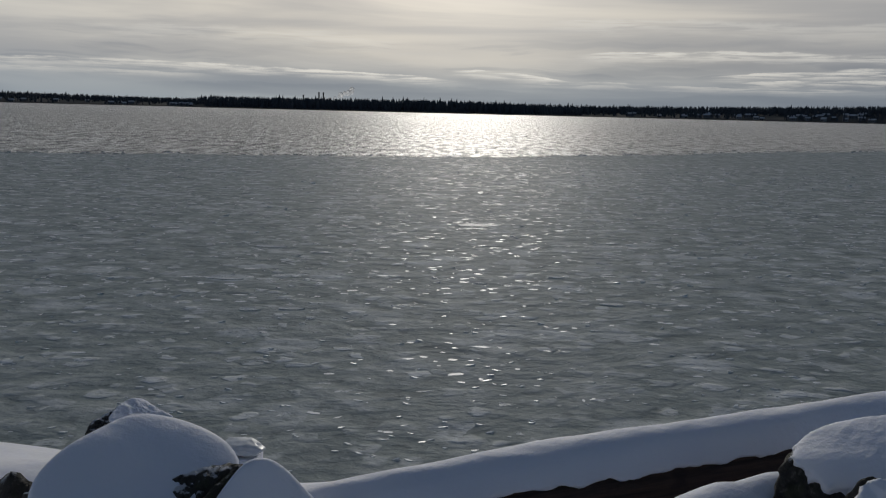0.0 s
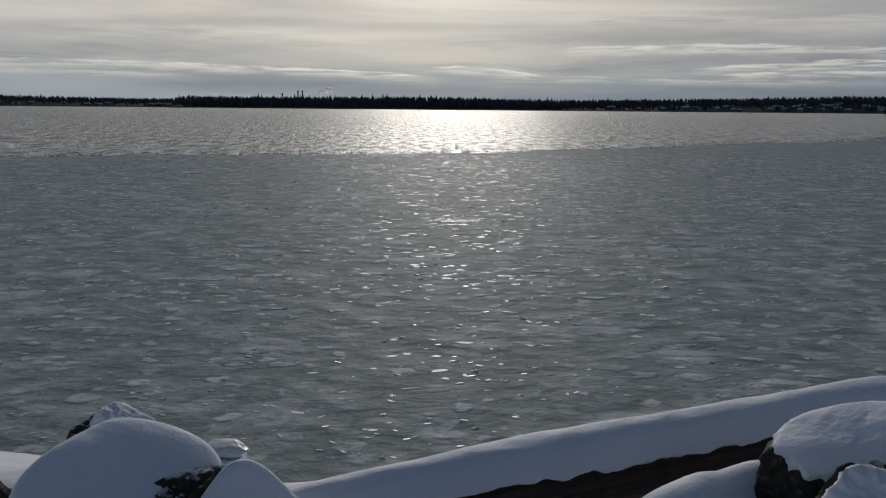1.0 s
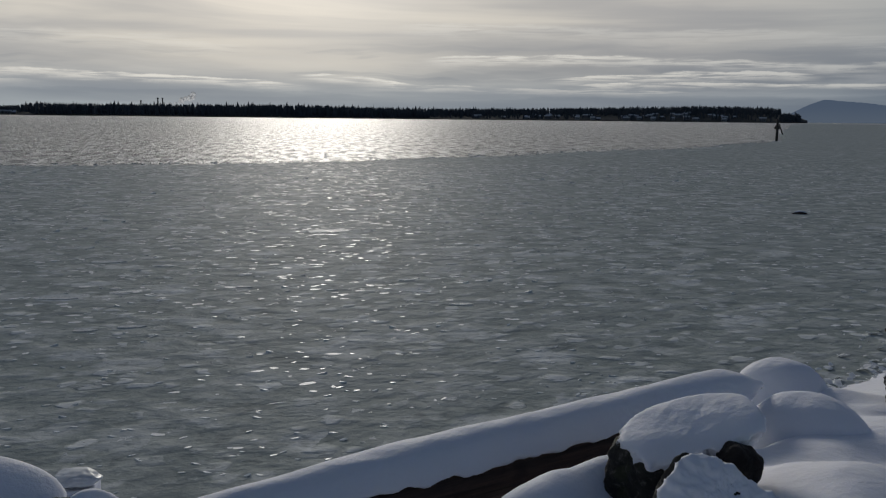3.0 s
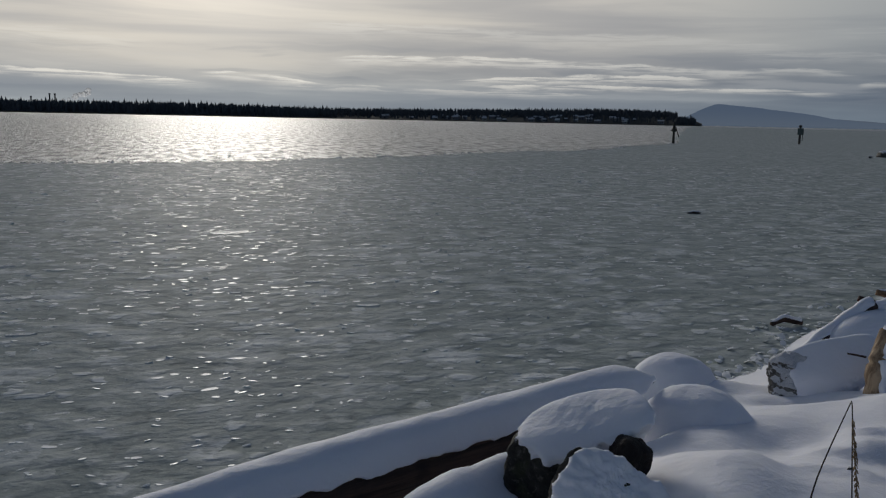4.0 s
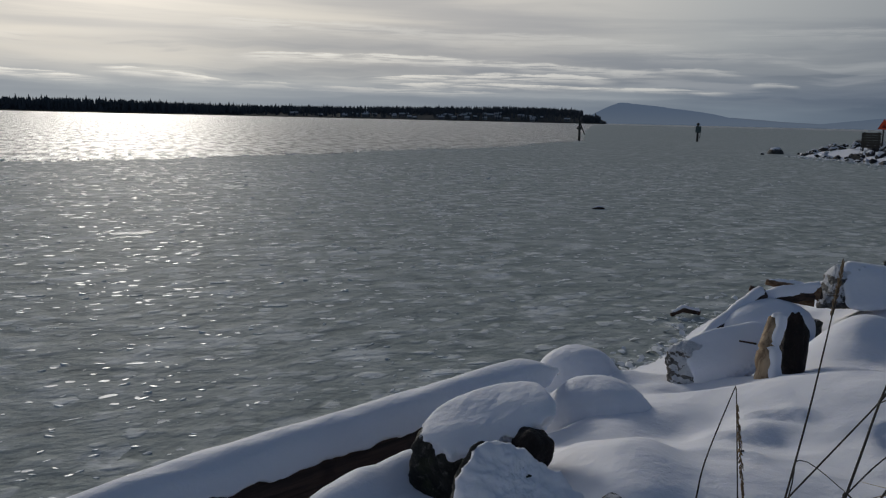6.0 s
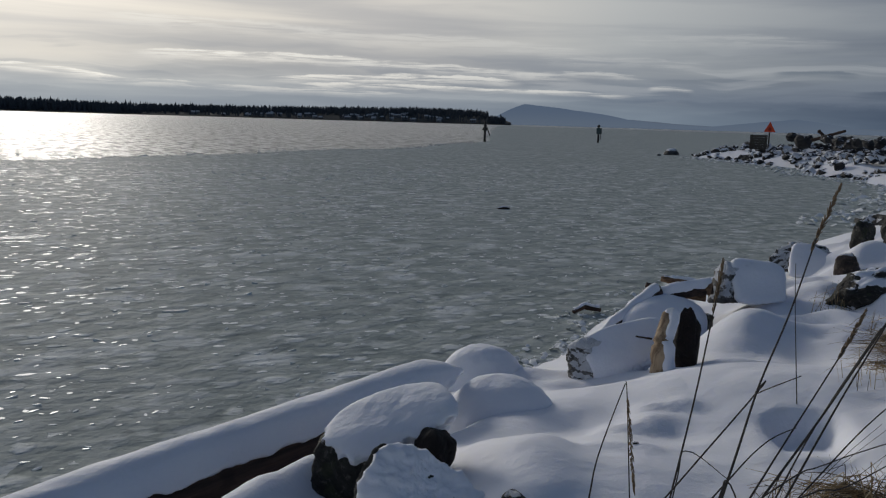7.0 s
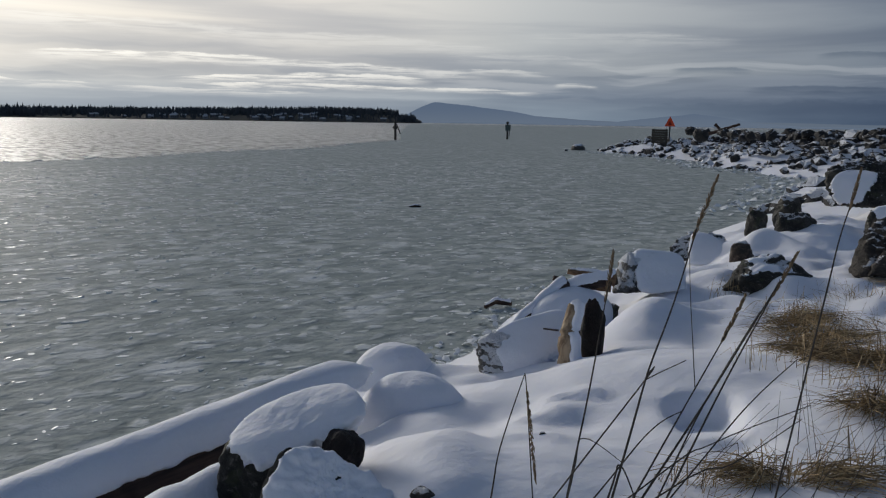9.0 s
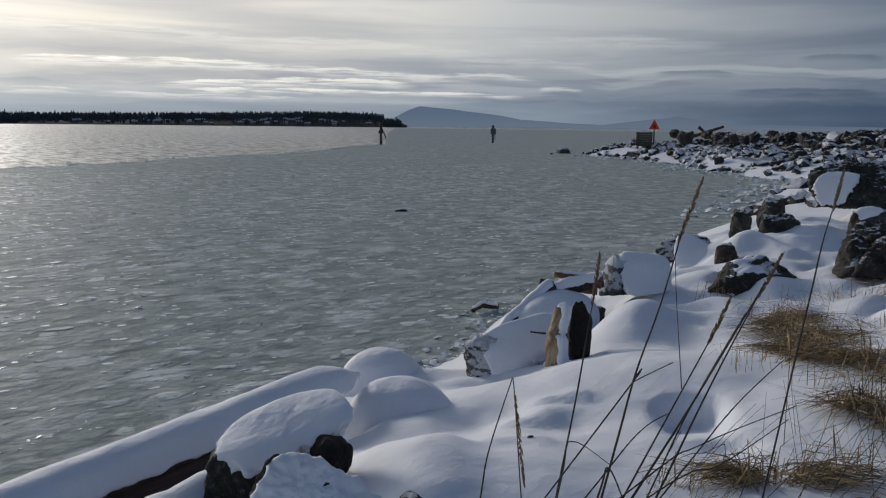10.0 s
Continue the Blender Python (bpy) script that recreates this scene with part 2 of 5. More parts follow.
def ice_material():
    m, t, b = material("slush_ice")
    p = place_of(t)
    s = t.nodes.new("ShaderNodeMapping")
    t.links.new(p, s.inputs["Vector"])
    s.inputs["Rotation"].default_value = (0, 0, radians(6))
    s.inputs["Scale"].default_value = (0.8, 1.0, 1.0)
    q = s.outputs[0]
    wide = noise_of(t, q, 0.16, 4.0, 0.55)
    floe = noise_of(t, q, 1.7, 5.0, 0.6)
    fine = noise_of(t, q, 8.0, 5.0, 0.65)
    bend = t.nodes.new("ShaderNodeTexNoise")
    t.links.new(q, bend.inputs["Vector"])
    bend.inputs["Scale"].default_value, bend.inputs["Detail"].default_value = 4.0, 4.0
    off = t.nodes.new("ShaderNodeVectorMath")
    off.operation = "MULTIPLY_ADD"
    t.links.new(bend.outputs["Color"], off.inputs[0])
    off.inputs[1].default_value = (0.32, 0.32, 0.0)
    t.links.new(q, off.inputs[2])

    def floes_of(size, pale):
        """Rounded frozen-in floes: a soft pale core in some of the cells."""
        v = t.nodes.new("ShaderNodeTexVoronoi")
        t.links.new(off.outputs[0], v.inputs["Vector"])
        v.inputs["Scale"].default_value = size
        sep = t.nodes.new("ShaderNodeSeparateXYZ")
        t.links.new(v.outputs["Color"], sep.inputs[0])
        core = span(t, v.outputs["Distance"], 0.62, 0.30)
        return calc(t, "MULTIPLY", core, span(t, sep.outputs[0], 1.0 - pale, 1.0)), calc(t, "MULTIPLY", core, span(t, sep.outputs[1], 0.75, 1.0))
    big, low = floes_of(1.5, 0.5)
    small, _ = floes_of(4.5, 0.35)
    c = blend(t, span(t, floe, 0.42, 0.62), (0.295, 0.335, 0.325), (0.425, 0.46, 0.448))
    c = blend(t, calc(t, "MULTIPLY", low, 0.7), c, (0.22, 0.258, 0.26))
    c = blend(t, calc(t, "MULTIPLY", big, 0.85), c, (0.62, 0.655, 0.66))
    c = blend(t, calc(t, "MULTIPLY", small, 0.8), c, (0.70, 0.73, 0.74))
    c = blend(t, calc(t, "MULTIPLY", span(t, fine, 0.58, 0.72), 0.45), c, (0.70, 0.73, 0.74))
    c = blend(t, calc(t, "MULTIPLY", span(t, fine, 0.46, 0.34), 0.5), c, (0.17, 0.205, 0.207))
    c = blend(t, calc(t, "MULTIPLY", span(t, wide, 0.5, 0.66), 0.35), c, (0.34, 0.378, 0.38))
    chip = noise_of(t, q, 2.4, 3.0, 0.5, 0.3)
    c = blend(t, calc(t, "MULTIPLY", span(t, chip, 0.60, 0.67), 0.38), c, (0.76, 0.79, 0.80))
    c = blend(t, calc(t, "MULTIPLY", span(t, chip, 0.40, 0.33), 0.45), c, (0.14, 0.17, 0.172))
    t.links.new(c, b.inputs["Base Color"])
    t.links.new(calc(t, "ADD", calc(t, "MULTIPLY", fine, 0.3), 0.5), b.inputs["Roughness"])
    b.inputs["IOR"].default_value = 1.31
    b.inputs["Specular IOR Level"].default_value = 0.03
    h = calc(t, "ADD", calc(t, "ADD", floe, calc(t, "MULTIPLY", small, 0.25)), calc(t, "MULTIPLY", fine, 0.15))
    relief(t, b, calc(t, "ADD", h, calc(t, "MULTIPLY", chip, 0.6)), 1.0, 0.07)
    return m


def plate_material():
    m, t, b = material("floe_ice")
    p = place_of(t)
    f = noise_of(t, p, 9.0, 5.0, 0.65)
    r = t.nodes.new("ShaderNodeObjectInfo").outputs["Random"]
    c = blend(t, span(t, f, 0.35, 0.7), (0.58, 0.61, 0.61), (0.76, 0.79, 0.79))
    c = blend(t, calc(t, "MULTIPLY", r, 0.6), c, (0.58, 0.61, 0.60))
    t.links.new(c, b.inputs["Base Color"])
    b.inputs["Roughness"].default_value, b.inputs["IOR"].default_value = 0.3, 1.31
    b.inputs["Specular IOR Level"].default_value = 0.02
    relief(t, b, f, 0.8, 0.05)
    return m


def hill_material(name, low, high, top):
    """Distant hills: blue haze painted into a self-glowing colour, a plain backdrop."""
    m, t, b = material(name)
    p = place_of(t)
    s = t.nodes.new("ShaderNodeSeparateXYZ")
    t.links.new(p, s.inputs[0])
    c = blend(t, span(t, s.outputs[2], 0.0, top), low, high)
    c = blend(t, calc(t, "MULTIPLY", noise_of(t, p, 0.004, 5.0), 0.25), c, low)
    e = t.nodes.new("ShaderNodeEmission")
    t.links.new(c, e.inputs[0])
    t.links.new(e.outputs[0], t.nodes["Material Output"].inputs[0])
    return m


SNOW = snow_material()
STONE = stone_material("dark_stone", (0.014, 0.013, 0.011), (0.095, 0.088, 0.074), 0.5, 0.86)
STONE_GREY = stone_material("grey_stone", (0.020, 0.020, 0.020), (0.13, 0.128, 0.12), 0.15, 0.66)
STONE_BROWN = stone_material("brown_stone", (0.024, 0.019, 0.015), (0.14, 0.10, 0.075), 0.0, 0.9)
STONE_PALE = stone_material("pale_mottled_stone", (0.035, 0.032, 0.030), (0.22, 0.215, 0.21), 0.0, 0.34)
STONE_DUN = stone_material("streaked_dun_stone", (0.012, 0.010, 0.009), (0.11, 0.088, 0.07), 0.1, 0.85)
STONE_RUST = stone_material("dark_reddish_stone", (0.008, 0.005, 0.004), (0.022, 0.010, 0.008), 0.0, 1.6)
STONE_FACE = stone_material("pale_flaking_stone", (0.07, 0.066, 0.062), (0.44, 0.44, 0.44), 0.0, 0.08)
STONE_SNOWY = stone_material("snow_plastered_stone", (0.013, 0.013, 0.014), (0.055, 0.055, 0.056), 0.0, 0.12, 0.25)
STONE_JETTY = stone_material("snow_dusted_stone", (0.010, 0.010, 0.011), (0.036, 0.036, 0.037), 0.0, 0.86)
WOOD = wood_material("wet_dark_wood", (0.025, 0.015, 0.011), (0.075, 0.042, 0.03))
WOOD_PALE = wood_material("weathered_driftwood", (0.16, 0.10, 0.055), (0.42, 0.31, 0.20), "Z")
WOOD_BROWN = wood_material("brown_driftwood", (0.10, 0.055, 0.03), (0.26, 0.16, 0.09))
ICE = ice_material()
PLATE = plate_material()
CLEAR_ICE = plain_material("clear_ice", (0.58, 0.62, 0.66), 0.35, 0.3, 12.0, spec=0.25)
PALE_ICE = plain_material("pale_ice", (0.84, 0.87, 0.88), 0.48, 0.2, 5.0, spec=0.14)
GLINT = plain_material("thin_clear_ice", (0.80, 0.83, 0.84), 0.36, 0.2, 12.0, spec=0.2)
WATER = water_material()


def straw_material():
    m, t, b = material("dry_straw")
    g = t.nodes.new("ShaderNodeNewGeometry")
    c = ramp(t, g.outputs["Random Per Island"], [(0.0, (0.06, 0.043, 0.026)), (0.3, (0.22, 0.15, 0.07)), (0.65, (0.44, 0.295, 0.13)), (1.0, (0.74, 0.57, 0.33))])
    c = blend(t, calc(t, "MULTIPLY", noise_of(t, g.outputs["Position"], 18.0, 3.0), 0.5), c, (0.06, 0.042, 0.025))
    t.links.new(c, b.inputs["Base Color"])
    b.inputs["Roughness"].default_value = 0.75
    return m


STRAW = straw_material()
STEM = plain_material("dark_dry_stem", (0.045, 0.036, 0.028), 0.8, 0.4, 20.0)
SEED = plain_material("tan_seed_head", (0.22, 0.15, 0.085), 0.9, 0.5, 90.0)
PILE = plain_material("tarred_piling", (0.035, 0.033, 0.03), 0.8, 0.4, 2.0)
BOARD = plain_material("grey_green_board", (0.05, 0.075, 0.075), 0.6, 0.3, 3.0)
RED = plain_material("orange_red_paint", (0.75, 0.075, 0.02), 0.5, 0.12, 4.0)
RED_DARK = plain_material("dark_red_paint", (0.42, 0.03, 0.015), 0.5, 0.12, 4.0)
CRIB = plain_material("dark_timber", (0.05, 0.043, 0.033), 0.85, 0.5, 3.0)
# needle colour lifted and blued to paint in the haze over the bay
FOREST = plain_material("hazed_conifer_needles", (0.048, 0.058, 0.070), 0.9, 0.4, 0.05)
SOIL = plain_material("wooded_land", (0.035, 0.038, 0.034), 0.9, 0.5, 0.02)
HOUSE_WALLS = [plain_material("house_siding", c, 0.7, 0.1, 0.3) for c in ((0.20, 0.21, 0.22), (0.12, 0.125, 0.135), (0.07, 0.066, 0.063))]
ROOF = plain_material("snowy_roof", (0.40, 0.43, 0.47), 0.8, 0.2, 0.3)
PANE = plain_material("dark_glass", (0.02, 0.025, 0.03), 0.15, 0.1, 1.0)


def steam_material():
    """Thin white steam that lets the light behind it through."""
    m, t, b = material("steam")
    n = noise_of(t, place_of(t), 0.05, 4.0)
    veil = t.nodes.new("ShaderNodeBsdfTranslucent")
    t.links.new(blend(t, n, (0.75, 0.77, 0.80), (0.92, 0.93, 0.95)), veil.inputs[0])
    clear = t.nodes.new("ShaderNodeBsdfTransparent")
    mix = t.nodes.new("ShaderNodeMixShader")
    t.links.new(span(t, n, 0.3, 0.65, 0.25, 0.7), mix.inputs[0])
    t.links.new(clear.outputs[0], mix.inputs[1])
    t.links.new(veil.outputs[0], mix.inputs[2])
    t.links.new(mix.outputs[0], t.nodes["Material Output"].inputs[0])
    return m


STEAM = steam_material()
# hill colours already hold the blue haze and give off their own light
HILL_NEAR = hill_material("haze_painted_hill_near", (0.14, 0.18, 0.24), (0.11, 0.15, 0.22), 90.0)
HILL_FAR = hill_material("haze_painted_hill_far", (0.13, 0.165, 0.215), (0.14, 0.175, 0.235), 90.0)


# ---- building helpers ----
def mesh_of(name, bm, mat, smooth=True):
    me = bpy.data.meshes.new(name)
    bm.to_mesh(me)
    bm.free()
    if smooth:
        me.polygons.foreach_set("use_smooth", [True] * len(me.polygons))
    for mm in mat if isinstance(mat, (list, tuple)) else [mat]:
        me.materials.append(mm)
    return me


def part(name, bm, mat, parent, label="", smooth=True):
    ob = new(name, mesh_of(name, bm, mat, smooth))
    ob.parent = parent
    return tagged(ob, label) if label else ob


def thing(name, m, label, category, group="", kind=""):
    ob = new(name)
    ob.matrix_world = m
    ob.empty_display_size = 0.1
    return tagged(ob, label, category, group, kind)


def step(a, b, x):
    u = min(1.0, max(0.0, (x - a) / (b - a)))
    return u * u * (3 - 2 * u)


def tube(bm, pts, radii, sides=6, caps=True):
    rings = []
    pts = [Vector(p) for p in pts]
    for k, p in enumerate(pts):
        d = (pts[min(k + 1, len(pts) - 1)] - pts[max(k - 1, 0)]).normalized()
        a = d.cross(Vector((0.31, 0.17, 0.93)))
        a = (a if a.length > 1e-3 else d.cross(Vector((1, 0, 0)))).normalized()
        b = d.cross(a)
        r = radii[k] if isinstance(radii, (list, tuple)) else radii
        rings.append([bm.verts.new(p + (a * math.cos(u) + b * math.sin(u)) * r) for u in [2 * math.pi * j / sides for j in range(sides)]])
    for r0, r1 in zip(rings, rings[1:]):
        for j in range(sides):
            bm.faces.new((r0[j], r0[(j + 1) % sides], r1[(j + 1) % sides], r1[j]))
    if caps:
        bm.faces.new(rings[0][::-1])
        bm.faces.new(rings[-1])
    return bm


def box(bm, x0, x1, y0, y1, z0, z1):
    c = [bm.verts.new((x, y, z)) for x in (x0, x1) for y in (y0, y1) for z in (z0, z1)]
    for f in ((0, 1, 3, 2), (4, 6, 7, 5), (0, 4, 5, 1), (2, 3, 7, 6), (0, 2, 6, 4), (1, 5, 7, 3)):
        bm.faces.new([c[k] for k in f])
    return bm


def rock_bm(seed, sx, sy, sz, sub=4, cuts=8, lump=0.07, grain=0.10, keen=0.9):
    """An angular broken boulder about the origin with the half sizes given."""
    r = random.Random(seed)
    bm = bmesh.new()
    n = 9 + int(cuts * 0.75)
    if cuts == 0:
        for k in range(8):
            d = Vector(((k & 1) * 2 - 1, ((k >> 1) & 1) * 2 - 1, (k >> 2) * 2 - 1))
            for a in range(3):
                e = d.copy()
                e[a] *= r.uniform(0.72, 0.9)
                bm.verts.new(e * r.uniform(0.9, 1.06))
        n = 0
    for k in range(n):
        z = 1 - 2 * (k + 0.5) / n
        a = k * 2.39996 + r.uniform(-0.5, 0.5)
        z = max(-1, min(1, z + r.uniform(-0.15, 0.15)))
        q = math.sqrt(max(0, 1 - z * z))
        d = Vector((q * math.cos(a), q * math.sin(a), z))
        m = max(abs(c) for c in d)
        bm.verts.new(d / m ** 0.45 * r.uniform(0.8, 1.05))
    hull = bmesh.ops.convex_hull(bm, input=bm.verts)
    bmesh.ops.delete(bm, geom=[g for g in hull["geom_interior"] if isinstance(g, bmesh.types.BMVert)], context="VERTS")
    bmesh.ops.subdivide_edges(bm, edges=bm.edges, cuts={2: 1, 3: 3, 4: 7, 5: 12}[sub], use_grid_fill=True)
    bmesh.ops.triangulate(bm, faces=bm.faces)
    for _ in range({2: 0, 3: 1, 4: 1, 5: 2}[sub]):
        bmesh.ops.smooth_vert(bm, verts=bm.verts, factor=0.4, use_axis_x=True, use_axis_y=True, use_axis_z=True)
    bmesh.ops.recalc_face_normals(bm, faces=bm.faces)
    bm.normal_update()
    off = Vector((r.uniform(-50, 50), r.uniform(-50, 50), r.uniform(-50, 50)))
    for v in bm.verts:
        p = v.co
        crack = max(0.0, 0.10 - abs(noise.noise(p * 1.3 + off))) * 0.5
        v.co = p + v.normal * (lump * noise.noise(p * 1.4 + off) + grain * noise.fractal(p * 3 + off, 0.85, 2.1, 5) - crack)
    big = [max(abs(v.co[k]) for v in bm.verts) for k in range(3)]
    for v in bm.verts:
        v.co = Vector((v.co.x * sx / big[0], v.co.y * sy / big[1], v.co.z * sz / big[2]))
    bm.normal_update()
    return bm


def cap_bm(src, thick, line=0.2, ragged=0.25, seed=0, ease=6, bias=(0, 0), wave=0.25):
    """Snow lying on the upper side of a shape; its lower part hides inside the shape. bias: the way from which it was blown on."""
    bm = src.copy()
    off = Vector((seed * 3.1, seed * 1.7, seed * 0.9))
    for _ in range(ease):
        bmesh.ops.smooth_vert(bm, verts=bm.verts, factor=0.5, use_axis_x=True, use_axis_y=True, use_axis_z=True)
    bm.normal_update()
    for v in bm.verts:
        n = v.normal
        up = n.z + bias[0] * n.x + bias[1] * n.y + ragged * noise.fractal(v.co * 6 + off, 1.0, 2.0, 3)
        up += 0.5 * ragged * noise.noise(v.co * 24 + off)
        k = step(line - 0.12, line + 0.4, up)
        e = step(line - 0.12, line + 0.02, up)
        v.co += Vector((0, 0, thick * k * (0.9 + wave * noise.noise(v.co * 2.5 + off)))) + n * (0.018 * e - 0.02 * (1 - e))
    for _ in range(2):
        bmesh.ops.smooth_vert(bm, verts=bm.verts, factor=0.4, use_axis_x=True, use_axis_y=True, use_axis_z=True)
    bm.normal_update()
    for v in bm.verts:
        v.co += v.normal * 0.006 * noise.fractal(v.co * 22 + off, 0.9, 2.0, 3)
    bm.normal_update()
    return bm


def block_bm(corners, sharp=14.0, sub=6, lump=0.02, grain=0.012, seed=1, ragged=0.0, full=False):
    """A rounded block that fills the hull of a few corners; sharp: how keen its edges are."""
    hull = bmesh.new()
    for c in corners:
        hull.verts.new(c)
    bmesh.ops.convex_hull(hull, input=hull.verts)
    hull.normal_update()
    mid = sum((Vector(c) for c in corners), Vector()) / len(corners)
    planes = [(f.normal.copy(), f.normal.dot(f.calc_center_median() - mid)) for f in hull.faces]
    planes = [(n if d > 0 else -n, max(abs(d), 0.01)) for n, d in planes]
    hull.free()
    normals = np.array([n[:] for n, d in planes])
    reach = np.array([d for n, d in planes])
    bm = bmesh.new()
    bmesh.ops.create_icosphere(bm, subdivisions=sub, radius=1.0)
    way = np.array([v.co[:] for v in bm.verts])
    near = np.maximum(way @ normals.T / reach, 1e-4)
    top = near.max(1)
    dist = 1 / (top * ((near / top[:, None]) ** sharp).sum(1) ** (1 / sharp))
    off = Vector((seed * 7.3, seed * 3.1, seed * 5.7))
    shape = way * dist[:, None]
    if full:
        ends = np.array([Vector(c) - mid for c in corners])
        shape = np.where(shape > 0, shape * ends.max(0) / shape.max(0), shape * ends.min(0) / shape.min(0))
    for v, w in zip(bm.verts, shape.tolist()):
        v.co = mid + Vector(w)
    bm.normal_update()
    for v in bm.verts:
        p = v.co
        k = lump * noise.noise(p * 4 + off) + grain * noise.fractal(p * 14 + off, 0.9, 2.1, 4)
        if ragged:
            k += ragged * step(0.35, -0.25, v.normal.z) * noise.fractal(p * 17 - off, 0.7, 2.0, 3)
        v.co = p + v.normal * k
    bm.normal_update()
    return bm


def crag(x, y, z, stone, snow, label, mat, seed=1, sharp=16.0, soft=5.0, group="", grain=0.016, crust=0.0, ragged=0.02, sub=6):
    """A broken rock and the snow that lies on it, each a rounded block between a few corners."""
    ob = thing("boulder", pose(x, y, z), label, "rock", group)
    part("stone", block_bm(stone, sharp, sub, 0.03, grain, seed), mat, ob)
    if snow:
        part("snow_cap", block_bm(snow, soft, sub, 0.015, crust, seed + 40, ragged, True), SNOW, ob, "soft white snow cap")
    return ob


def boulder(x, y, z0, z1, w, deep=None, seed=1, turn=0.0, snow=0.12, mat=None, line=0.2, label="", sub=4, name="boulder", ragged=0.25, cuts=8, bias=(0, 0), group="", lean=0.0, keen=0.9, ease=6):
    """A rock standing on the ground with its top, snow included, at z1."""
    deep = deep or w * 0.85
    low = min(z0, ground_at(x, y) - 0.08)
    ob = thing(name, pose(x, y, low, 0, lean, turn), label, "rock", group)
    bm = rock_bm(seed, 1.0, deep / w, 0.75 * (z1 - low) / w * 2 * 0.7, sub, cuts, keen=keen)
    bmesh.ops.scale(bm, verts=bm.verts, vec=(w / 2, w / 2, w / 2))
    cap = cap_bm(bm, snow, line, ragged, seed, ease, bias) if snow > 0 else None
    both = [b for b in (bm, cap) if b]
    spin = Matrix.Rotation(radians(turn), 3, "Z")
    xs = [(spin @ v.co).x * math.cos(math.atan2(x, y)) - (spin @ v.co).y * math.sin(math.atan2(x, y)) for v in both[0].verts]
    wide = w / (max(xs) - min(xs))
    top = max(v.co.z for b in both for v in b.verts)
    foot = min(v.co.z for v in bm.verts)
    tall = (z1 - low + 0.12) / (top - foot)
    for b in both:
        for v in b.verts:
            v.co = Vector((v.co.x * wide, v.co.y * wide, (v.co.z - foot) * tall - 0.12))
    part("stone", bm, mat or STONE, ob)
    if cap:
        part("snow_cap", cap, SNOW, ob, "soft white snow cap")
    return ob


# ---- the lie of the land ----
SHORE = np.array([(-4000, -150), (-60, 2), (-20, 5), (-2.4, 6.2), (0.3, 5.8), (2.1, 6.6), (4.5, 7.0), (6.9, 7.6), (8.0, 7.9), (9.0, 8.6), (10.2, 9.6), (12.4, 10.7), (16.5, 12.5), (19.4, 13.6),
                  (25.6, 16), (36, 21), (41, 23), (46, 25.6), (50, 31.3), (53.5, 39), (60, 46), (65.6, 57.8), (68.3, 65.3), (72, 69), (78, 66), (82, 50), (86, 25), (90, 0), (100, -60), (300, -4000)], float)


def shore_distance(x, y):
    best, sign = np.full(x.shape, 1e9), np.ones(x.shape)
    for (ax, ay), (bx, by) in zip(SHORE[:-1], SHORE[1:]):
        dx, dy = bx - ax, by - ay
        u = np.clip(((x - ax) * dx + (y - ay) * dy) / (dx * dx + dy * dy), 0, 1)
        d = np.hypot(x - ax - u * dx, y - ay - u * dy)
        c = (x - ax) * dy - (y - ay) * dx
        m = d < best - 1e-9
        best, sign = np.where(m, d, best), np.where(m, np.sign(c), sign)
    return best * sign


def lattice(x, y, seed):
    """Smooth value noise, -1 to 1."""
    xi, yi = np.floor(x).astype(np.int64), np.floor(y).astype(np.int64)
    fx, fy = x - xi, y - yi
    fx, fy = fx * fx * fx * (fx * (fx * 6 - 15) + 10), fy * fy * fy * (fy * (fy * 6 - 15) + 10)

    def at(i, j):
        n = (i * 374761393 + j * 668265263 + seed * 974711) & 0x7FFFFFFF
        n = ((n ^ (n >> 13)) * 1274126177) & 0x7FFFFFFF
        return ((n ^ (n >> 16)) & 0xFFFF) / 32767.5 - 1
    return (at(xi, yi) * (1 - fx) + at(xi + 1, yi) * fx) * (1 - fy) + (at(xi, yi + 1) * (1 - fx) + at(xi + 1, yi + 1) * fx) * fy


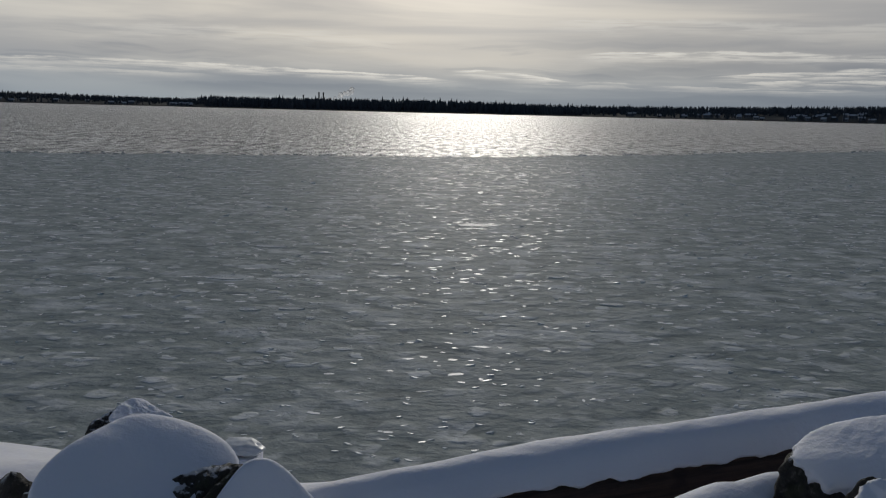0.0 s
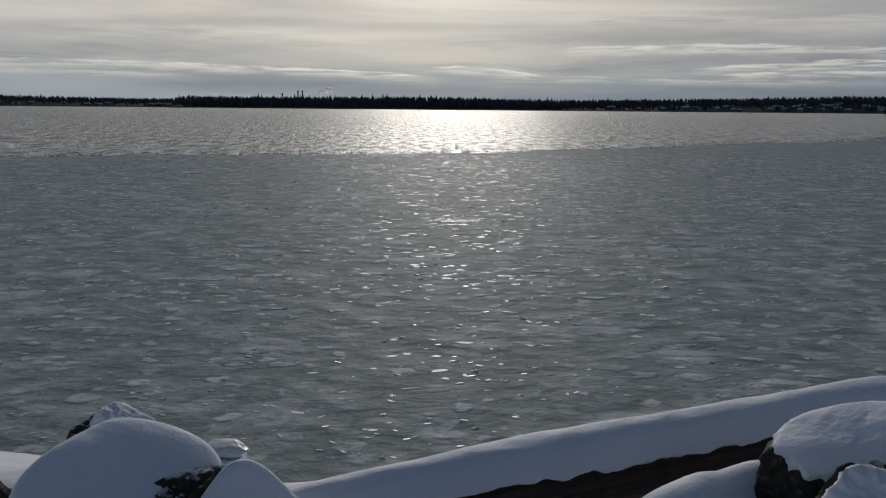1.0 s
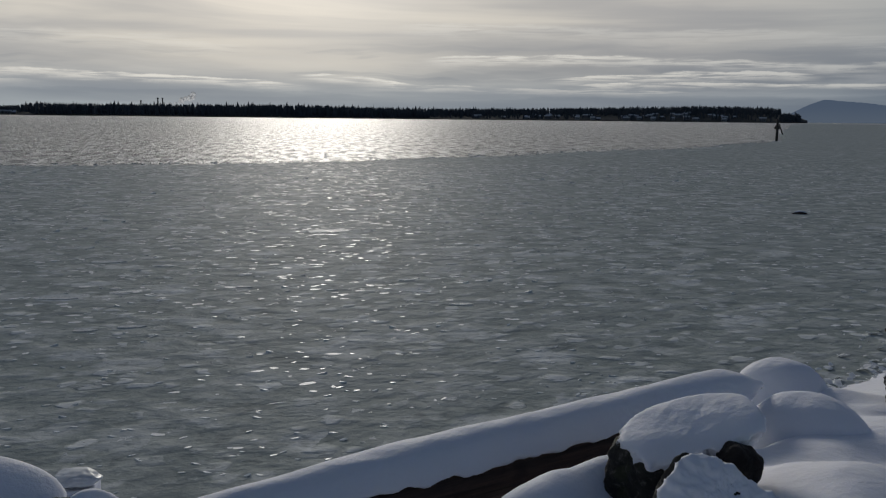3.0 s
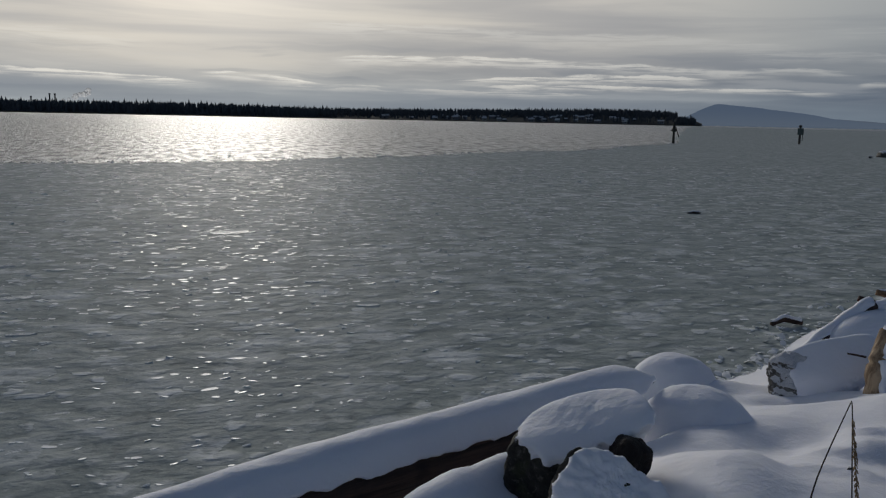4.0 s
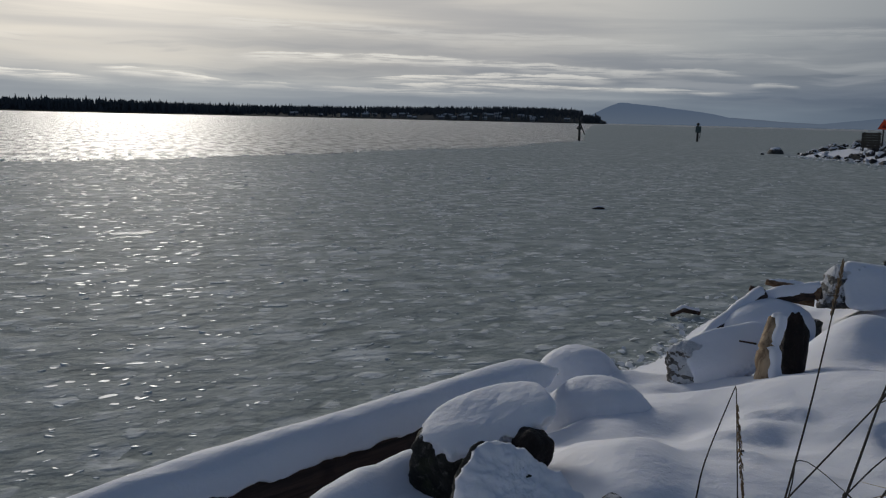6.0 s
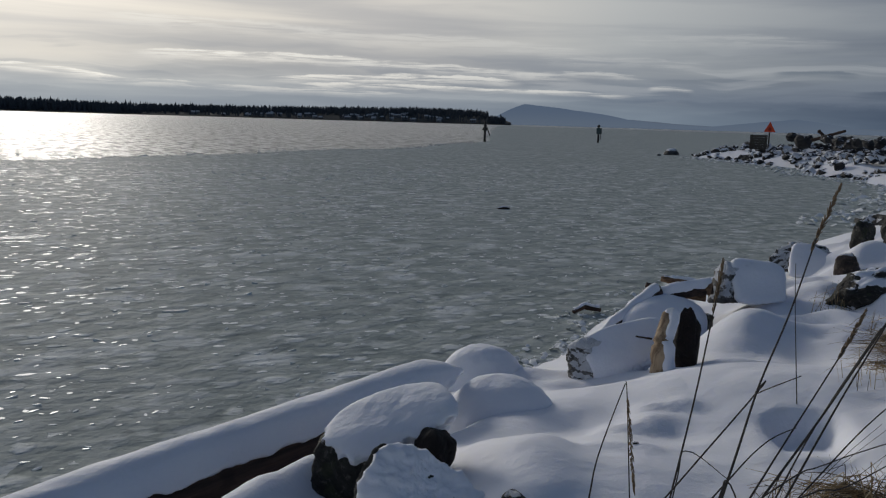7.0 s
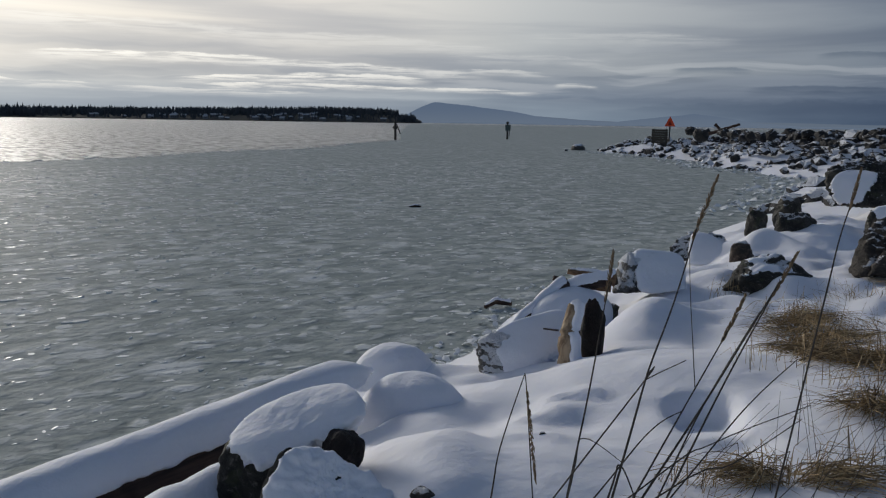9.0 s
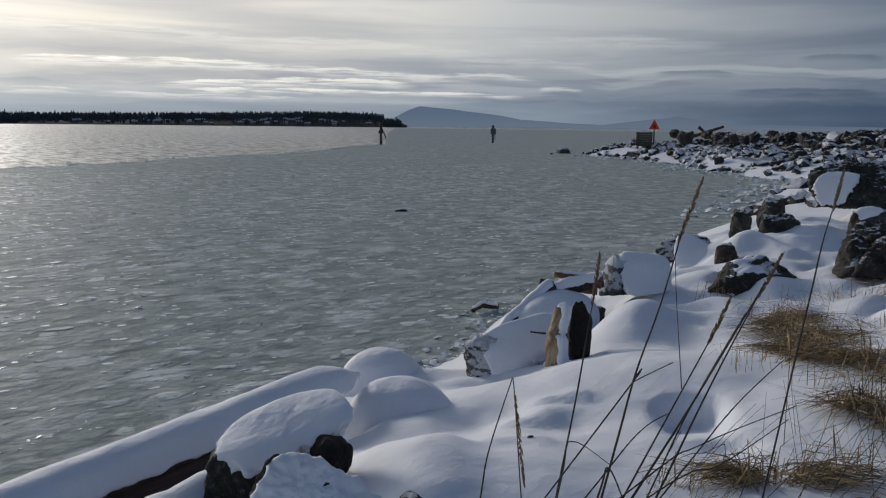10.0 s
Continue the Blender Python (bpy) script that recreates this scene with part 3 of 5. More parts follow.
# drifts over buried stones: x, y, half width, half depth, turn, rise
DRIFTS = [
    (2.75, 3.98, 1.9, 0.24, 22, -0.50), (0.1, 2.3, 0.8, 0.6, 0, 0.2), (-1.1, 4.3, 0.8, 0.4, 0, 0.14), (2.52, 3.34, 0.28, 0.20, 15, 0.19), (2.90, 3.62, 0.34, 0.18, 22, 0.20),
    (3.92, 3.24, 0.45, 0.30, 35, 0.11), (3.9, 2.7, 0.9, 0.6, 10, 0.12), (3.72, 2.72, 0.5, 0.22, 40, 0.08), (5.0, 4.30, 0.8, 0.3, 22, 0.06), (6.1, 4.45, 0.8, 0.3, 25, 0.02), (5.30, 3.55, 0.24, 0.18, 10, 0.06),
    (5.10, 3.20, 0.26, 0.16, 30, -0.03), (4.55, 3.62, 0.5, 0.22, 25, -0.06), (6.5, 3.80, 1.0, 0.65, -45, 0.15), (7.9, 5.35, 0.62, 0.42, 30, 0.22), (8.6, 5.6, 0.7, 0.45, 30, 0.24),
    (9.0, 5.0, 0.9, 0.5, 20, 0.08), (11.2, 6.3, 1.0, 0.7, 20, 0.22), (13.0, 7.2, 1.0, 0.8, 20, 0.25), (10.6, 7.2, 0.8, 0.5, 30, 0.15), (15.0, 7.8, 1.4, 1.0, 20, 0.25), (11.0, 5.2, 0.8, 0.5, 0, 0.12),
    (6.6, 2.2, 0.9, 0.6, 0, 0.08), (7.8, 2.6, 1.0, 0.6, 10, 0.12), (10.6, 5.25, 0.5, 0.3, -30, -0.10), (5.95, 4.9, 0.35, 0.22, -30, -0.10)]


# snow banked against boulders on their landward side: x, y, width, rise
for bx, by, bw, bz in ((9.68, 6.75, 0.8, 0.2), (12.36, 8.05, 1.0, 0.3), (10.41, 5.62, 0.6, 0.2), (13.99, 7.45, 0.8, 0.35), (5.48, 6.15, 0.6, 0.22), (18.3, 8.5, 1.6, 0.6), (16.4, 8.9, 0.9, 0.4)):
    DRIFTS.append((bx + 0.5 * bw, by - 0.42 * bw, 0.8 * bw, 0.55 * bw, -35, bz * 0.5))
    DRIFTS.append((bx + 0.15 * bw, by - 0.65 * bw, 0.6 * bw, 0.4 * bw, 20, bz * 0.22))


# x, y of the lip, half width, length of the tail, turn, height (below 0: a scoop in front of the lip)
SCARPS = [(6.10, 3.12, 0.20, 0.55, -45, -0.20), (9.3, 5.55, 0.45, 0.7, -50, 0.10), (4.95, 3.42, 0.22, 0.32, -35, 0.05), (4.45, 2.92, 0.20, 0.25, -40, 0.045), (7.3, 4.55, 0.40, 0.5, -40, 0.08), (5.6, 2.5, 0.18, 0.25, -30, -0.05), (5.45, 3.62, 0.25, 0.4, -25, 0.07)]


def land(x, y):
    x, y = np.asarray(x, float), np.asarray(y, float)
    d = shore_distance(x, y)
    d = d + 0.3 * lattice(x / 2.2, y / 2.2, 3) * np.clip(1 - np.abs(d) / 8, 0, 1) + np.clip(x / 30 - 0.6, 0, 1) * 1.6 * lattice(x / 5, y / 5, 8)
    rise = 1.35 * (1 - np.exp(-np.maximum(d, 0) / (1.9 + 0.7 * np.clip((x - 4.5) / 3, 0, 1)))) + 0.05 * np.clip(d - 3, 0, 4)
    rise = rise + 0.12 * np.clip(d - 7, 0, 9) * np.clip((x - 30) / 20, 0, 1)
    z = np.where(d > 0, rise, np.maximum(d * 0.3, -4.0))
    for cx, cy, a, b, turn, lift in DRIFTS:
        c, s = math.cos(radians(turn)), math.sin(radians(turn))
        u, v = ((x - cx) * c + (y - cy) * s) / a, ((y - cy) * c - (x - cx) * s) / b
        z = z + lift * np.exp(-(u * u + v * v) ** 1.3)
    # wind-cut scarps: a drift ending in a steep lip
    for cx, cy, a, b, turn, lift in SCARPS:
        c, s = math.cos(radians(turn)), math.sin(radians(turn))
        u, v = ((x - cx) * c + (y - cy) * s) / a, ((y - cy) * c - (x - cx) * s) / b
        v = v + 0.12 * lattice(x / 0.5, y / 0.5, 21) + 0.15 * u * u
        ahead = v if lift > 0 else -v
        z = z + lift * np.exp(-u ** 6) * np.where(ahead > 0, np.exp(-ahead * ahead), 0) * np.clip(ahead * b / 0.1, 0, 1)
    dry = np.clip(d / 1.5, 0, 1)
    z = z + dry * (0.035 * lattice(x / 1.1, y / 1.1, 1) + 0.016 * lattice(x / 0.45, y / 0.45, 2) + 0.009 * lattice(x / 0.24, y / 0.24, 4) + 0.005 * lattice(x / 0.12, y / 0.12, 5))
    lumpy = dry * np.clip((x - 7.5) / 2.5, 0, 1) * np.clip((24 - x) / 6, 0, 1)
    z = z + lumpy * (0.15 * np.abs(lattice(x / 0.75, y / 0.6, 31)) + 0.05 * lattice(x / 0.3, y / 0.3, 32) - 0.06)
    z = z - 9 * np.clip((x - 115) / 30, 0, 1) * np.clip((y + 60) / 60, 0, 1)
    z = z + np.clip((x - 25) / 15, 0, 1) * dry * (0.35 * lattice(x / 3.1, y / 3.1, 6) + 0.2 * lattice(x / 1.3, y / 1.3, 7))
    return z


GRIDS = []
for gx0, gx1, gy0, gy1, gs in ((-4, 20, -3, 14, 0.08), (12, 92, -2, 76, 0.4)):
    gx, gy = np.arange(gx0, gx1, gs), np.arange(gy0, gy1, gs)
    GRIDS.append((gx0, gx1 - 2 * gs, gy0, gy1 - 2 * gs, gs, land(*np.meshgrid(gx, gy))))


def ground_at(x, y):
    """Height of the snow at a place, from a table."""
    for x0, x1, y0, y1, gs, z in GRIDS:
        if x0 < x < x1 and y0 < y < y1:
            u, v = (x - x0) / gs, (y - y0) / gs
            i, j = int(u), int(v)
            u, v = u - i, v - j
            return float((z[j, i] * (1 - u) + z[j, i + 1] * u) * (1 - v) + (z[j + 1, i] * (1 - u) + z[j + 1, i + 1] * u) * v)
    return float(land(np.array([x]), np.array([y]))[0])


def spaced(lo, hi, fine, far, grow):
    """Even steps inside lo..hi, widening to far outside."""
    mid = list(np.arange(lo, hi, fine))
    out, s, p = [], fine, hi
    while p < far:
        out.append(p)
        s *= grow
        p += s
    left, s, p = [], fine, lo
    while p > -far:
        s *= grow
        p -= s
        left.append(p)
    return np.array(left[::-1] + mid + out)


def sheet(name, xs, ys, height, mat, label, category, keep=None):
    X, Y = np.meshgrid(xs, ys)
    Z = height(X, Y)
    n, m = len(xs), len(ys)
    me = bpy.data.meshes.new(name)
    k = (np.arange(m - 1)[:, None] * n + np.arange(n - 1)[None, :]).ravel()
    me.from_pydata(np.stack([X, Y, Z], -1).reshape(-1, 3).tolist(), [], np.stack([k, k + 1, k + n + 1, k + n], -1).tolist())
    me.polygons.foreach_set("use_smooth", [True] * len(me.polygons))
    me.materials.append(mat)
    return tagged(new(name, me), label, category, "", "structure")


sheet("ground", spaced(-3.5, 12.0, 0.06, 4600, 1.06), spaced(-1.0, 10.0, 0.06, 4600, 1.06), land, SNOW, "snow-covered sloping shore with soft wind-smoothed drifts", "ground")

# open water to the horizon
bm = bmesh.new()
bmesh.ops.create_grid(bm, x_segments=8, y_segments=8, size=4700)
bmesh.ops.translate(bm, verts=bm.verts, vec=(0, 0, -0.06))
tagged(new("water", mesh_of("water", bm, WATER)), "wind-rippled grey open water glittering under the low sun", "water", "", "structure")

EDGE = [(-900, 10), (-60, 44), (-26, 47.3), (-13, 48.4), (0.6, 53), (18.7, 66), (45, 87), (54.6, 98.6), (73, 119), (100, 162), (400, 640), (900, 1420)]


def ice_edge(x):
    y = np.interp(x, [p[0] for p in EDGE], [p[1] for p in EDGE])
    return y + 0.9 * lattice(x / 2.1, x * 0, 11) + 0.5 * lattice(x / 0.6, x * 0 + 5, 12) + 2.0 * lattice(x / 14, x * 0 + 9, 13)


def ice_sheet():
    xs = spaced(-40, 90, 0.45, 850, 1.08)
    vs = np.linspace(0, 1, 40)
    X = np.repeat(xs[None, :], len(vs), 0)
    E = ice_edge(xs)[None, :]
    Y = -60 + vs[:, None] * (E + 60)
    Z = np.zeros_like(X)
    X, Y, Z = (np.concatenate([a, a[-1:]], 0) for a in (X, Y, Z))
    Z[-1] = -0.2
    n, m = X.shape[1], X.shape[0]
    me = bpy.data.meshes.new("ice_sheet")
    k = (np.arange(m - 1)[:, None] * n + np.arange(n - 1)[None, :]).ravel()
    me.from_pydata(np.stack([X, Y, Z], -1).reshape(-1, 3).tolist(), [], np.stack([k, k + 1, k + n + 1, k + n], -1).tolist())
    me.materials.append(ICE)
    return tagged(new("ice_sheet", me), "grey sea ice of frozen slush and small floes", "ice", "", "structure")


ICE_SHEET = ice_sheet()

# ---- the fallen log ----
A_LOG, B_LOG = Vector((0.55, 3.16, 1.09)), Vector((4.50, 4.78, 1.10))


def fallen_log():
    d = B_LOG - A_LOG
    turn = math.degrees(math.atan2(d.y, d.x))
    ob = thing("log", pose(*A_LOG, 0, -math.degrees(math.asin(d.z / d.length)), turn), "long dark driftwood log under a thick roll of snow", "log")
    L, n, sides = d.length, 150, 40

    def roll(name, shape, mat, label=""):
        bm = bmesh.new()
        rings = []
        for k in range(n + 1):
            u = k / n
            rings.append([bm.verts.new((u * L, *shape(u, 2 * math.pi * j / sides))) for j in range(sides)])
        for r0, r1 in zip(rings, rings[1:]):
            for j in range(sides):
                bm.faces.new((r0[j], r0[(j + 1) % sides], r1[(j + 1) % sides], r1[j]))
        bm.faces.new(rings[0])
        bm.faces.new(rings[-1][::-1])
        bmesh.ops.recalc_face_normals(bm, faces=bm.faces)
        part(name, bm, mat, ob, label)

    def wood(u, a):
        r = 0.10 + 0.055 * step(0.0, 0.5, u)
        r *= 1 - 0.9 * step(0.76, 0.97, u)
        at = Vector((u * 4, math.cos(a), math.sin(a)))
        r *= 1 + 0.07 * noise.noise(at * 1.3) + 0.04 * noise.noise(Vector((u * 3, math.cos(a) * 6, math.sin(a) * 6))) + 0.02 * noise.noise(Vector((u * 60, math.cos(a) * 9, math.sin(a) * 9)))
        return -r * math.cos(a), r * math.sin(a) + 0.10 * step(0.74, 0.95, u)

    def snow(u, a):
        size = (0.62 + 0.38 * step(0.0, 0.4, u) + 0.06 * step(0.78, 0.88, u)) * math.sqrt(max(0.03, 1 - step(0.88, 1.0, u) ** 1.5 * 0.97)) * (0.35 + 0.65 * step(0.0, 0.05, u))
        c, q = math.cos(a), math.sin(a)
        across = 0.15 * size * (abs(c) ** 0.85 * (1 if c > 0 else -1))
        wob = 0.012 * noise.noise(Vector((u * 7, c, q))) + 0.006 * noise.noise(Vector((u * 22, c * 2, q * 2)))
        if q > 0:
            up = 0.115 + 0.155 * size * q ** 0.9 + wob
        else:
            hang = 0.028 * noise.fractal(Vector((u * 34, c * 1.5, 3.0)), 0.8, 2.0, 4)
            up = 0.115 + 0.05 * size * q + hang * abs(c)
        lean = 0.02 * (up - 0.05)
        return -across + lean, up

    roll("trunk", wood, WOOD)
    roll("snow_cap", snow, SNOW, "thick rounded roll of white snow")
    return ob


fallen_log()

# ---- boulders by the water, nearest stretch of shore ----
NEAR = "snow-capped boulders on the shore"
crag(0.15, 2.88, 1.54,
     [(0.37, 0.17, -0.02), (0.41, 0.13, -0.03), (0.24, -0.07, -0.11), (0.22, -0.07, -0.36), (0.41, 0.14, -0.38), (-0.36, -0.14, -0.04), (-0.34, -0.17, -0.33), (-0.09, 0.2, -0.15), (0.17, 0.3, -0.16), (-0.45, -0.09, -0.05), (-0.36, 0.07, -0.17), (-0.02, 0.36, -0.63)],
     [(-0.34, -0.2, 0.03), (-0.3, -0.25, -0.14), (-0.27, 0.01, 0.09), (-0.13, 0.25, 0.12), (-0.03, 0.29, 0.12), (0.18, 0.3, 0.06), (0.28, 0.27, 0), (0.35, 0.19, -0.04), (0.24, -0.08, -0.1), (0.02, -0.26, -0.14), (-0.16, 0.37, -0.36)],
     "broad dark boulder under a smooth deep snow pillow", STONE, group=NEAR, seed=3, soft=4)
crag(0.64, 2.89, 1.48,
     [(-0.07, 0.02, 0.08), (-0.21, -0.14, -0.01), (-0.12, -0.06, 0.03), (-0.2, -0.15, -0.26), (0.22, 0.05, -0.36), (0.1, 0.17, -0.18), (-0.1, 0.19, -0.2)],
     [(-0.04, 0, 0.11), (0.03, 0.04, 0.11), (0.07, 0.09, 0.05), (0.16, 0.11, -0.05), (0.28, 0.09, -0.17), (0.23, -0.02, -0.32), (-0.14, -0.2, 0.03), (-0.16, -0.23, -0.21), (-0.1, -0.11, 0.09), (-0.01, 0.25, -0.22)],
     "dark boulder with a rounded snow cap beside a bigger one", STONE, group=NEAR, seed=14, soft=6)
crag(-0.86, 5.12, 0.8,
     [(-0.21, -0.21, -0.06), (-0.16, -0.13, 0.07), (-0.07, 0.02, 0.11), (0.03, 0.12, 0.14), (0.09, 0.14, 0.11), (0.15, 0.06, 0.01), (-0.12, -0.28, -0.09), (0.34, 0.13, -0.25), (0.24, 0.2, -0.05), (-0.1, 0.39, -0.38)],
     [(-0.04, -0.19, 0.12), (-0.04, 0.03, 0.14), (0.04, 0.12, 0.15), (0.09, 0.14, 0.12), (0.14, 0.11, 0.03), (0.29, 0.11, 0.02), (0.37, 0.04, -0.2), (0.09, -0.18, 0.04), (-0.02, 0.31, -0.3)],
     "grey icy boulder dusted with snow at the ice edge", STONE_GREY, group=NEAR, seed=9, soft=12, crust=0.01)
crag(3.28, 3.26, 1.44,
     [(-0.38, 0.18, 0.02), (-0.43, 0.14, -0.41), (-0.24, -0.08, -0.37), (-0.26, -0.01, 0), (-0.16, 0.28, 0.08), (0.26, 0.12, 0.13), (0.17, 0.01, 0.06), (0.16, -0.02, -0.34), (-0.23, 0.36, -0.57), (0.32, 0.15, -0.32)],
     [(-0.34, 0.18, 0.05), (-0.17, 0.28, 0.11), (-0, 0.27, 0.18), (0.28, 0.17, 0.23), (0.3, 0.03, 0.23), (0.28, -0.08, 0.19), (0.25, -0.13, 0.14), (0.06, -0.12, 0.09), (-0.02, -0.11, 0.06), (-0.23, -0.06, -0.01), (-0.29, -0.04, 0), (-0.34, 0.05, 0.04), (-0.08, 0.09, -0.17), (0.27, 0.11, -0.05)],
     "large dark lichen-flecked boulder with a thick snow cap", STONE, group=NEAR, seed=27, soft=9, grain=0.02, crust=0.003, ragged=0.035)
crag(3.09, 2.74, 1.51,
     [(-0.09, 0.1, 0.16), (0, 0.06, 0.13), (-0.21, 0.09, 0.02), (-0.29, 0, -0.27), (-0.03, -0.17, -0.27), (0.25, -0.19, -0.17), (0.27, -0.01, -0.12), (0.16, 0.23, -0.24), (-0.13, 0.24, -0.17)],
     [(-0.07, 0.08, 0.14), (0, 0.07, 0.11), (0.15, 0.02, 0.05), (0.3, -0.1, -0.06), (0.32, -0.17, -0.2), (-0.04, -0.18, -0.29), (-0.26, -0.05, -0.21), (-0.19, 0.02, 0.06), (0.24, 0.15, -0.24), (-0.09, 0.16, -0.09)],
     "dark boulder plastered with rough crusted snow", STONE, group=NEAR, seed=33, soft=9, crust=0.024)
crag(6.26, 5.3, 1.01,
     [(-0.27, 0.17, 0.08), (-0.16, 0.12, 0.13), (-0.3, 0.08, -0.19), (-0.3, -0.03, -0.37), (-0.22, -0.17, -0.3), (-0.18, -0.01, 0.1), (0.53, -0.08, 0.14), (0.46, -0.18, -0.12), (-0.04, 0.34, -0.47), (0.5, 0.19, -0.06)],
     [(-0.19, 0.11, 0.12), (0.01, 0.07, 0.21), (0.34, 0.02, 0.28), (0.53, -0.03, 0.29), (0.59, -0.21, 0.24), (0.42, -0.3, 0.1), (0, -0.2, -0.11), (-0.19, -0.17, -0.28), (-0.2, -0.11, -0.05), (0.36, 0, -0.37), (0.04, 0.2, -0.27)],
     "pale mottled blocky boulder buried in smooth snow but for one side", STONE_FACE, group=NEAR, seed=31, soft=8)
crag(9.55, 6.68, 1.19,
     [(-0.21, 0.24, 0.15), (-0.1, 0.21, 0.25), (-0.43, 0.16, -0.3), (-0.34, -0.14, -0.24), (-0.28, -0, 0.17), (0.43, -0.07, 0.23), (0.38, -0.24, -0.2), (0.19, 0.53, -0.34), (0.76, 0.08, -0.15)],
     [(-0.04, 0.15, 0.26), (0.11, 0.19, 0.26), (0.43, -0.07, 0.23), (0.46, -0.21, 0.18), (0.27, -0.43, -0.16), (-0.2, -0.3, -0.2), (-0.28, -0.16, -0.19), (-0.2, -0.03, 0.09), (0.61, 0.04, -0.28)],
     "pale grey blocky boulder with snow over its top and front", STONE_PALE, group=NEAR, seed=41, soft=11, sub=5)
crag(12.42, 8.08, 1.14,
     [(-0.47, 0.25, -0.08), (-0.22, 0.27, 0.11), (0.09, 0.2, 0.19), (0.2, 0.06, 0.2), (0.38, -0.18, 0.14), (0.29, -0.39, 0.04), (-0.57, 0.06, -0.2), (0.04, -0.57, -0.19), (0.57, 0.4, -0.43)],
     [(-0.07, 0.09, 0.18), (0.16, 0.03, 0.18), (0.19, -0.25, 0.1), (0.08, -0.45, -0), (-0.27, -0.65, -0.2), (-0.56, -0.26, -0.24), (-0.34, -0.06, -0.02), (0.38, 0.16, -0.28)],
     "grey boulder with snow over its middle", STONE_GREY, group=NEAR, seed=43, soft=10, grain=0.04, sub=5)
crag(18.31, 8.51, 1.83,
     [(-0.7, 0.64, 0.39), (-0.26, 0.48, 0.53), (-0.87, 0.54, 0.05), (-0.98, 0.14, -0.33), (0.62, 0.12, 0.39), (1.2, -0.17, 0.58), (1.29, -0.83, 0.42), (0.22, -1.37, -0.32), (-0.55, -0.67, -0.34), (-0.45, -0.22, 0.2), (-0.34, 0.21, 0.41), (1.76, 0.51, -0.41)],
     [(-0.81, 0.34, 0.27), (-0.49, 0.28, 0.37), (-0.3, -0.07, 0.37), (-0.3, -0.28, 0.32), (-0.63, -0.31, 0.04), (-0.88, -0.27, -0.25), (-1.02, 0.1, -0.29), (-0.93, 0.34, 0.05), (-0.06, 0.32, -0.08)],
     "very large dark angular boulder with snow on its face", STONE, group=NEAR, seed=48, sharp=24, soft=12, grain=0.05, ragged=0.06)
crag(11.99, 5.05, 1.6,
     [(-0.64, -0.07, -0.38), (-0.49, 0.08, -0.33), (-0.06, 0.13, 0.14), (0.29, 0.11, 0.31), (0.46, -0.03, 0.3), (0.1, -0.19, 0.16), (-0.66, -0.24, -0.36), (0.18, -0.36, -0.26), (0.94, -0.1, 0.17), (0.85, 0.1, -0.46)],
     [],
     "large brown-grey slanted slab of rock", STONE_DUN, group=NEAR, seed=57, sharp=24, grain=0.03, sub=5)
crag(11.84, 4.68, 1.52,
     [(-0.5, 0.11, -0.25), (-0.17, 0.13, 0.03), (0.07, 0.09, 0.21), (0.39, -0.12, 0.27), (0.11, -0.48, -0.08), (-0.16, -0.36, -0.25), (0.97, 0.06, 0.06), (0.49, 0.37, -0.32)],
     [],
     "smaller brown-grey rock leaning by a slab", STONE_DUN, group=NEAR, seed=77, sharp=24, grain=0.03, sub=5)
cobble = thing("boulder", pose(3.41, 3.10, 1.46, 10, 25, 0), "bare reddish-brown stone beside a boulder", "rock", NEAR)
part("stone", block_bm([(0.11 * a, 0.11 * b, 0.125 * c) for a in (-1, 1) for b in (-1, 0.9) for c in (-1.2, 0.8)], 3.0, 5, 0.02, 0.012, 8), STONE_RUST, cobble)
for x, y, z, w, deep, tall, turn, sharp, label in (
        (4.66, 4.46, 0.98, 0.80, 0.66, 0.25, -35, 5.0, "boulder buried under a rounded snow dome"), (5.44, 6.02, 0.60, 0.86, 0.74, 0.36, -35, 4.5, "grey boulder with a deep snow cap by the ice")):
    ring = [(w / 2 * f * math.cos(k * math.pi / 4), deep / 2 * f * math.sin(k * math.pi / 4), h) for h, f in ((-0.3, 1.1), (0.0, 1.05), (tall * 0.7, 0.8), (tall * 1.05, 0.4)) for k in range(8)]
    ob = thing("boulder", pose(x, y, z, 0, 0, turn), label, "rock", NEAR)
    part("stone", block_bm([(0.8 * a + 0.02, 0.8 * b - 0.04, 0.75 * c) for a, b, c in ring], 12, 5, 0.03, 0.03, int(x * 10)), STONE_GREY, ob)
    part("snow_cap", block_bm(ring, sharp, 5, 0.02, 0.004, int(x * 10), 0.02, True), SNOW, ob, "soft white snow cap")
boulder(-0.60, 3.3, 0.9, 1.31, 0.34, 0.3, 17, 0, 0.0, STONE, 0.5, "small dark stone half buried in snow", 3, group=NEAR)
boulder(10.78, 5.75, 0.9, 1.44, 1.0, 0.6, 44, 0, 0.02, STONE, 0.97, "dark greenish boulder under a snow lip", 5, group=NEAR)
boulder(13.99, 7.45, 1.0, 1.66, 0.66, 0.5, 45, 0, 0.0, STONE, 0.5, "dark angular boulder jutting from the snow", 4, group=NEAR)
boulder(15.32, 9.05, 0.9, 1.52, 0.40, 0.35, 46, 0, 0.0, STONE, 0.6, "small upright grey boulder", 4, group=NEAR)
boulder(16.50, 9.1, 1.0, 1.70, 0.56, 0.5, 47, 0, 0.0, STONE, 0.6, "upright grey boulder above the ice", 4, group=NEAR)
boulder(11.90, 6.95, 0.95, 1.38, 0.34, 0.3, 58, 0, 0.0, STONE_BROWN, 0.5, "small bare brown stone", 3, group=NEAR)
boulder(15.05, 6.55, 1.1, 1.80, 0.60, 0.5, 51, 0, 0.05, STONE, 0.6, "dark boulder on the upper bank", 4, group=NEAR)

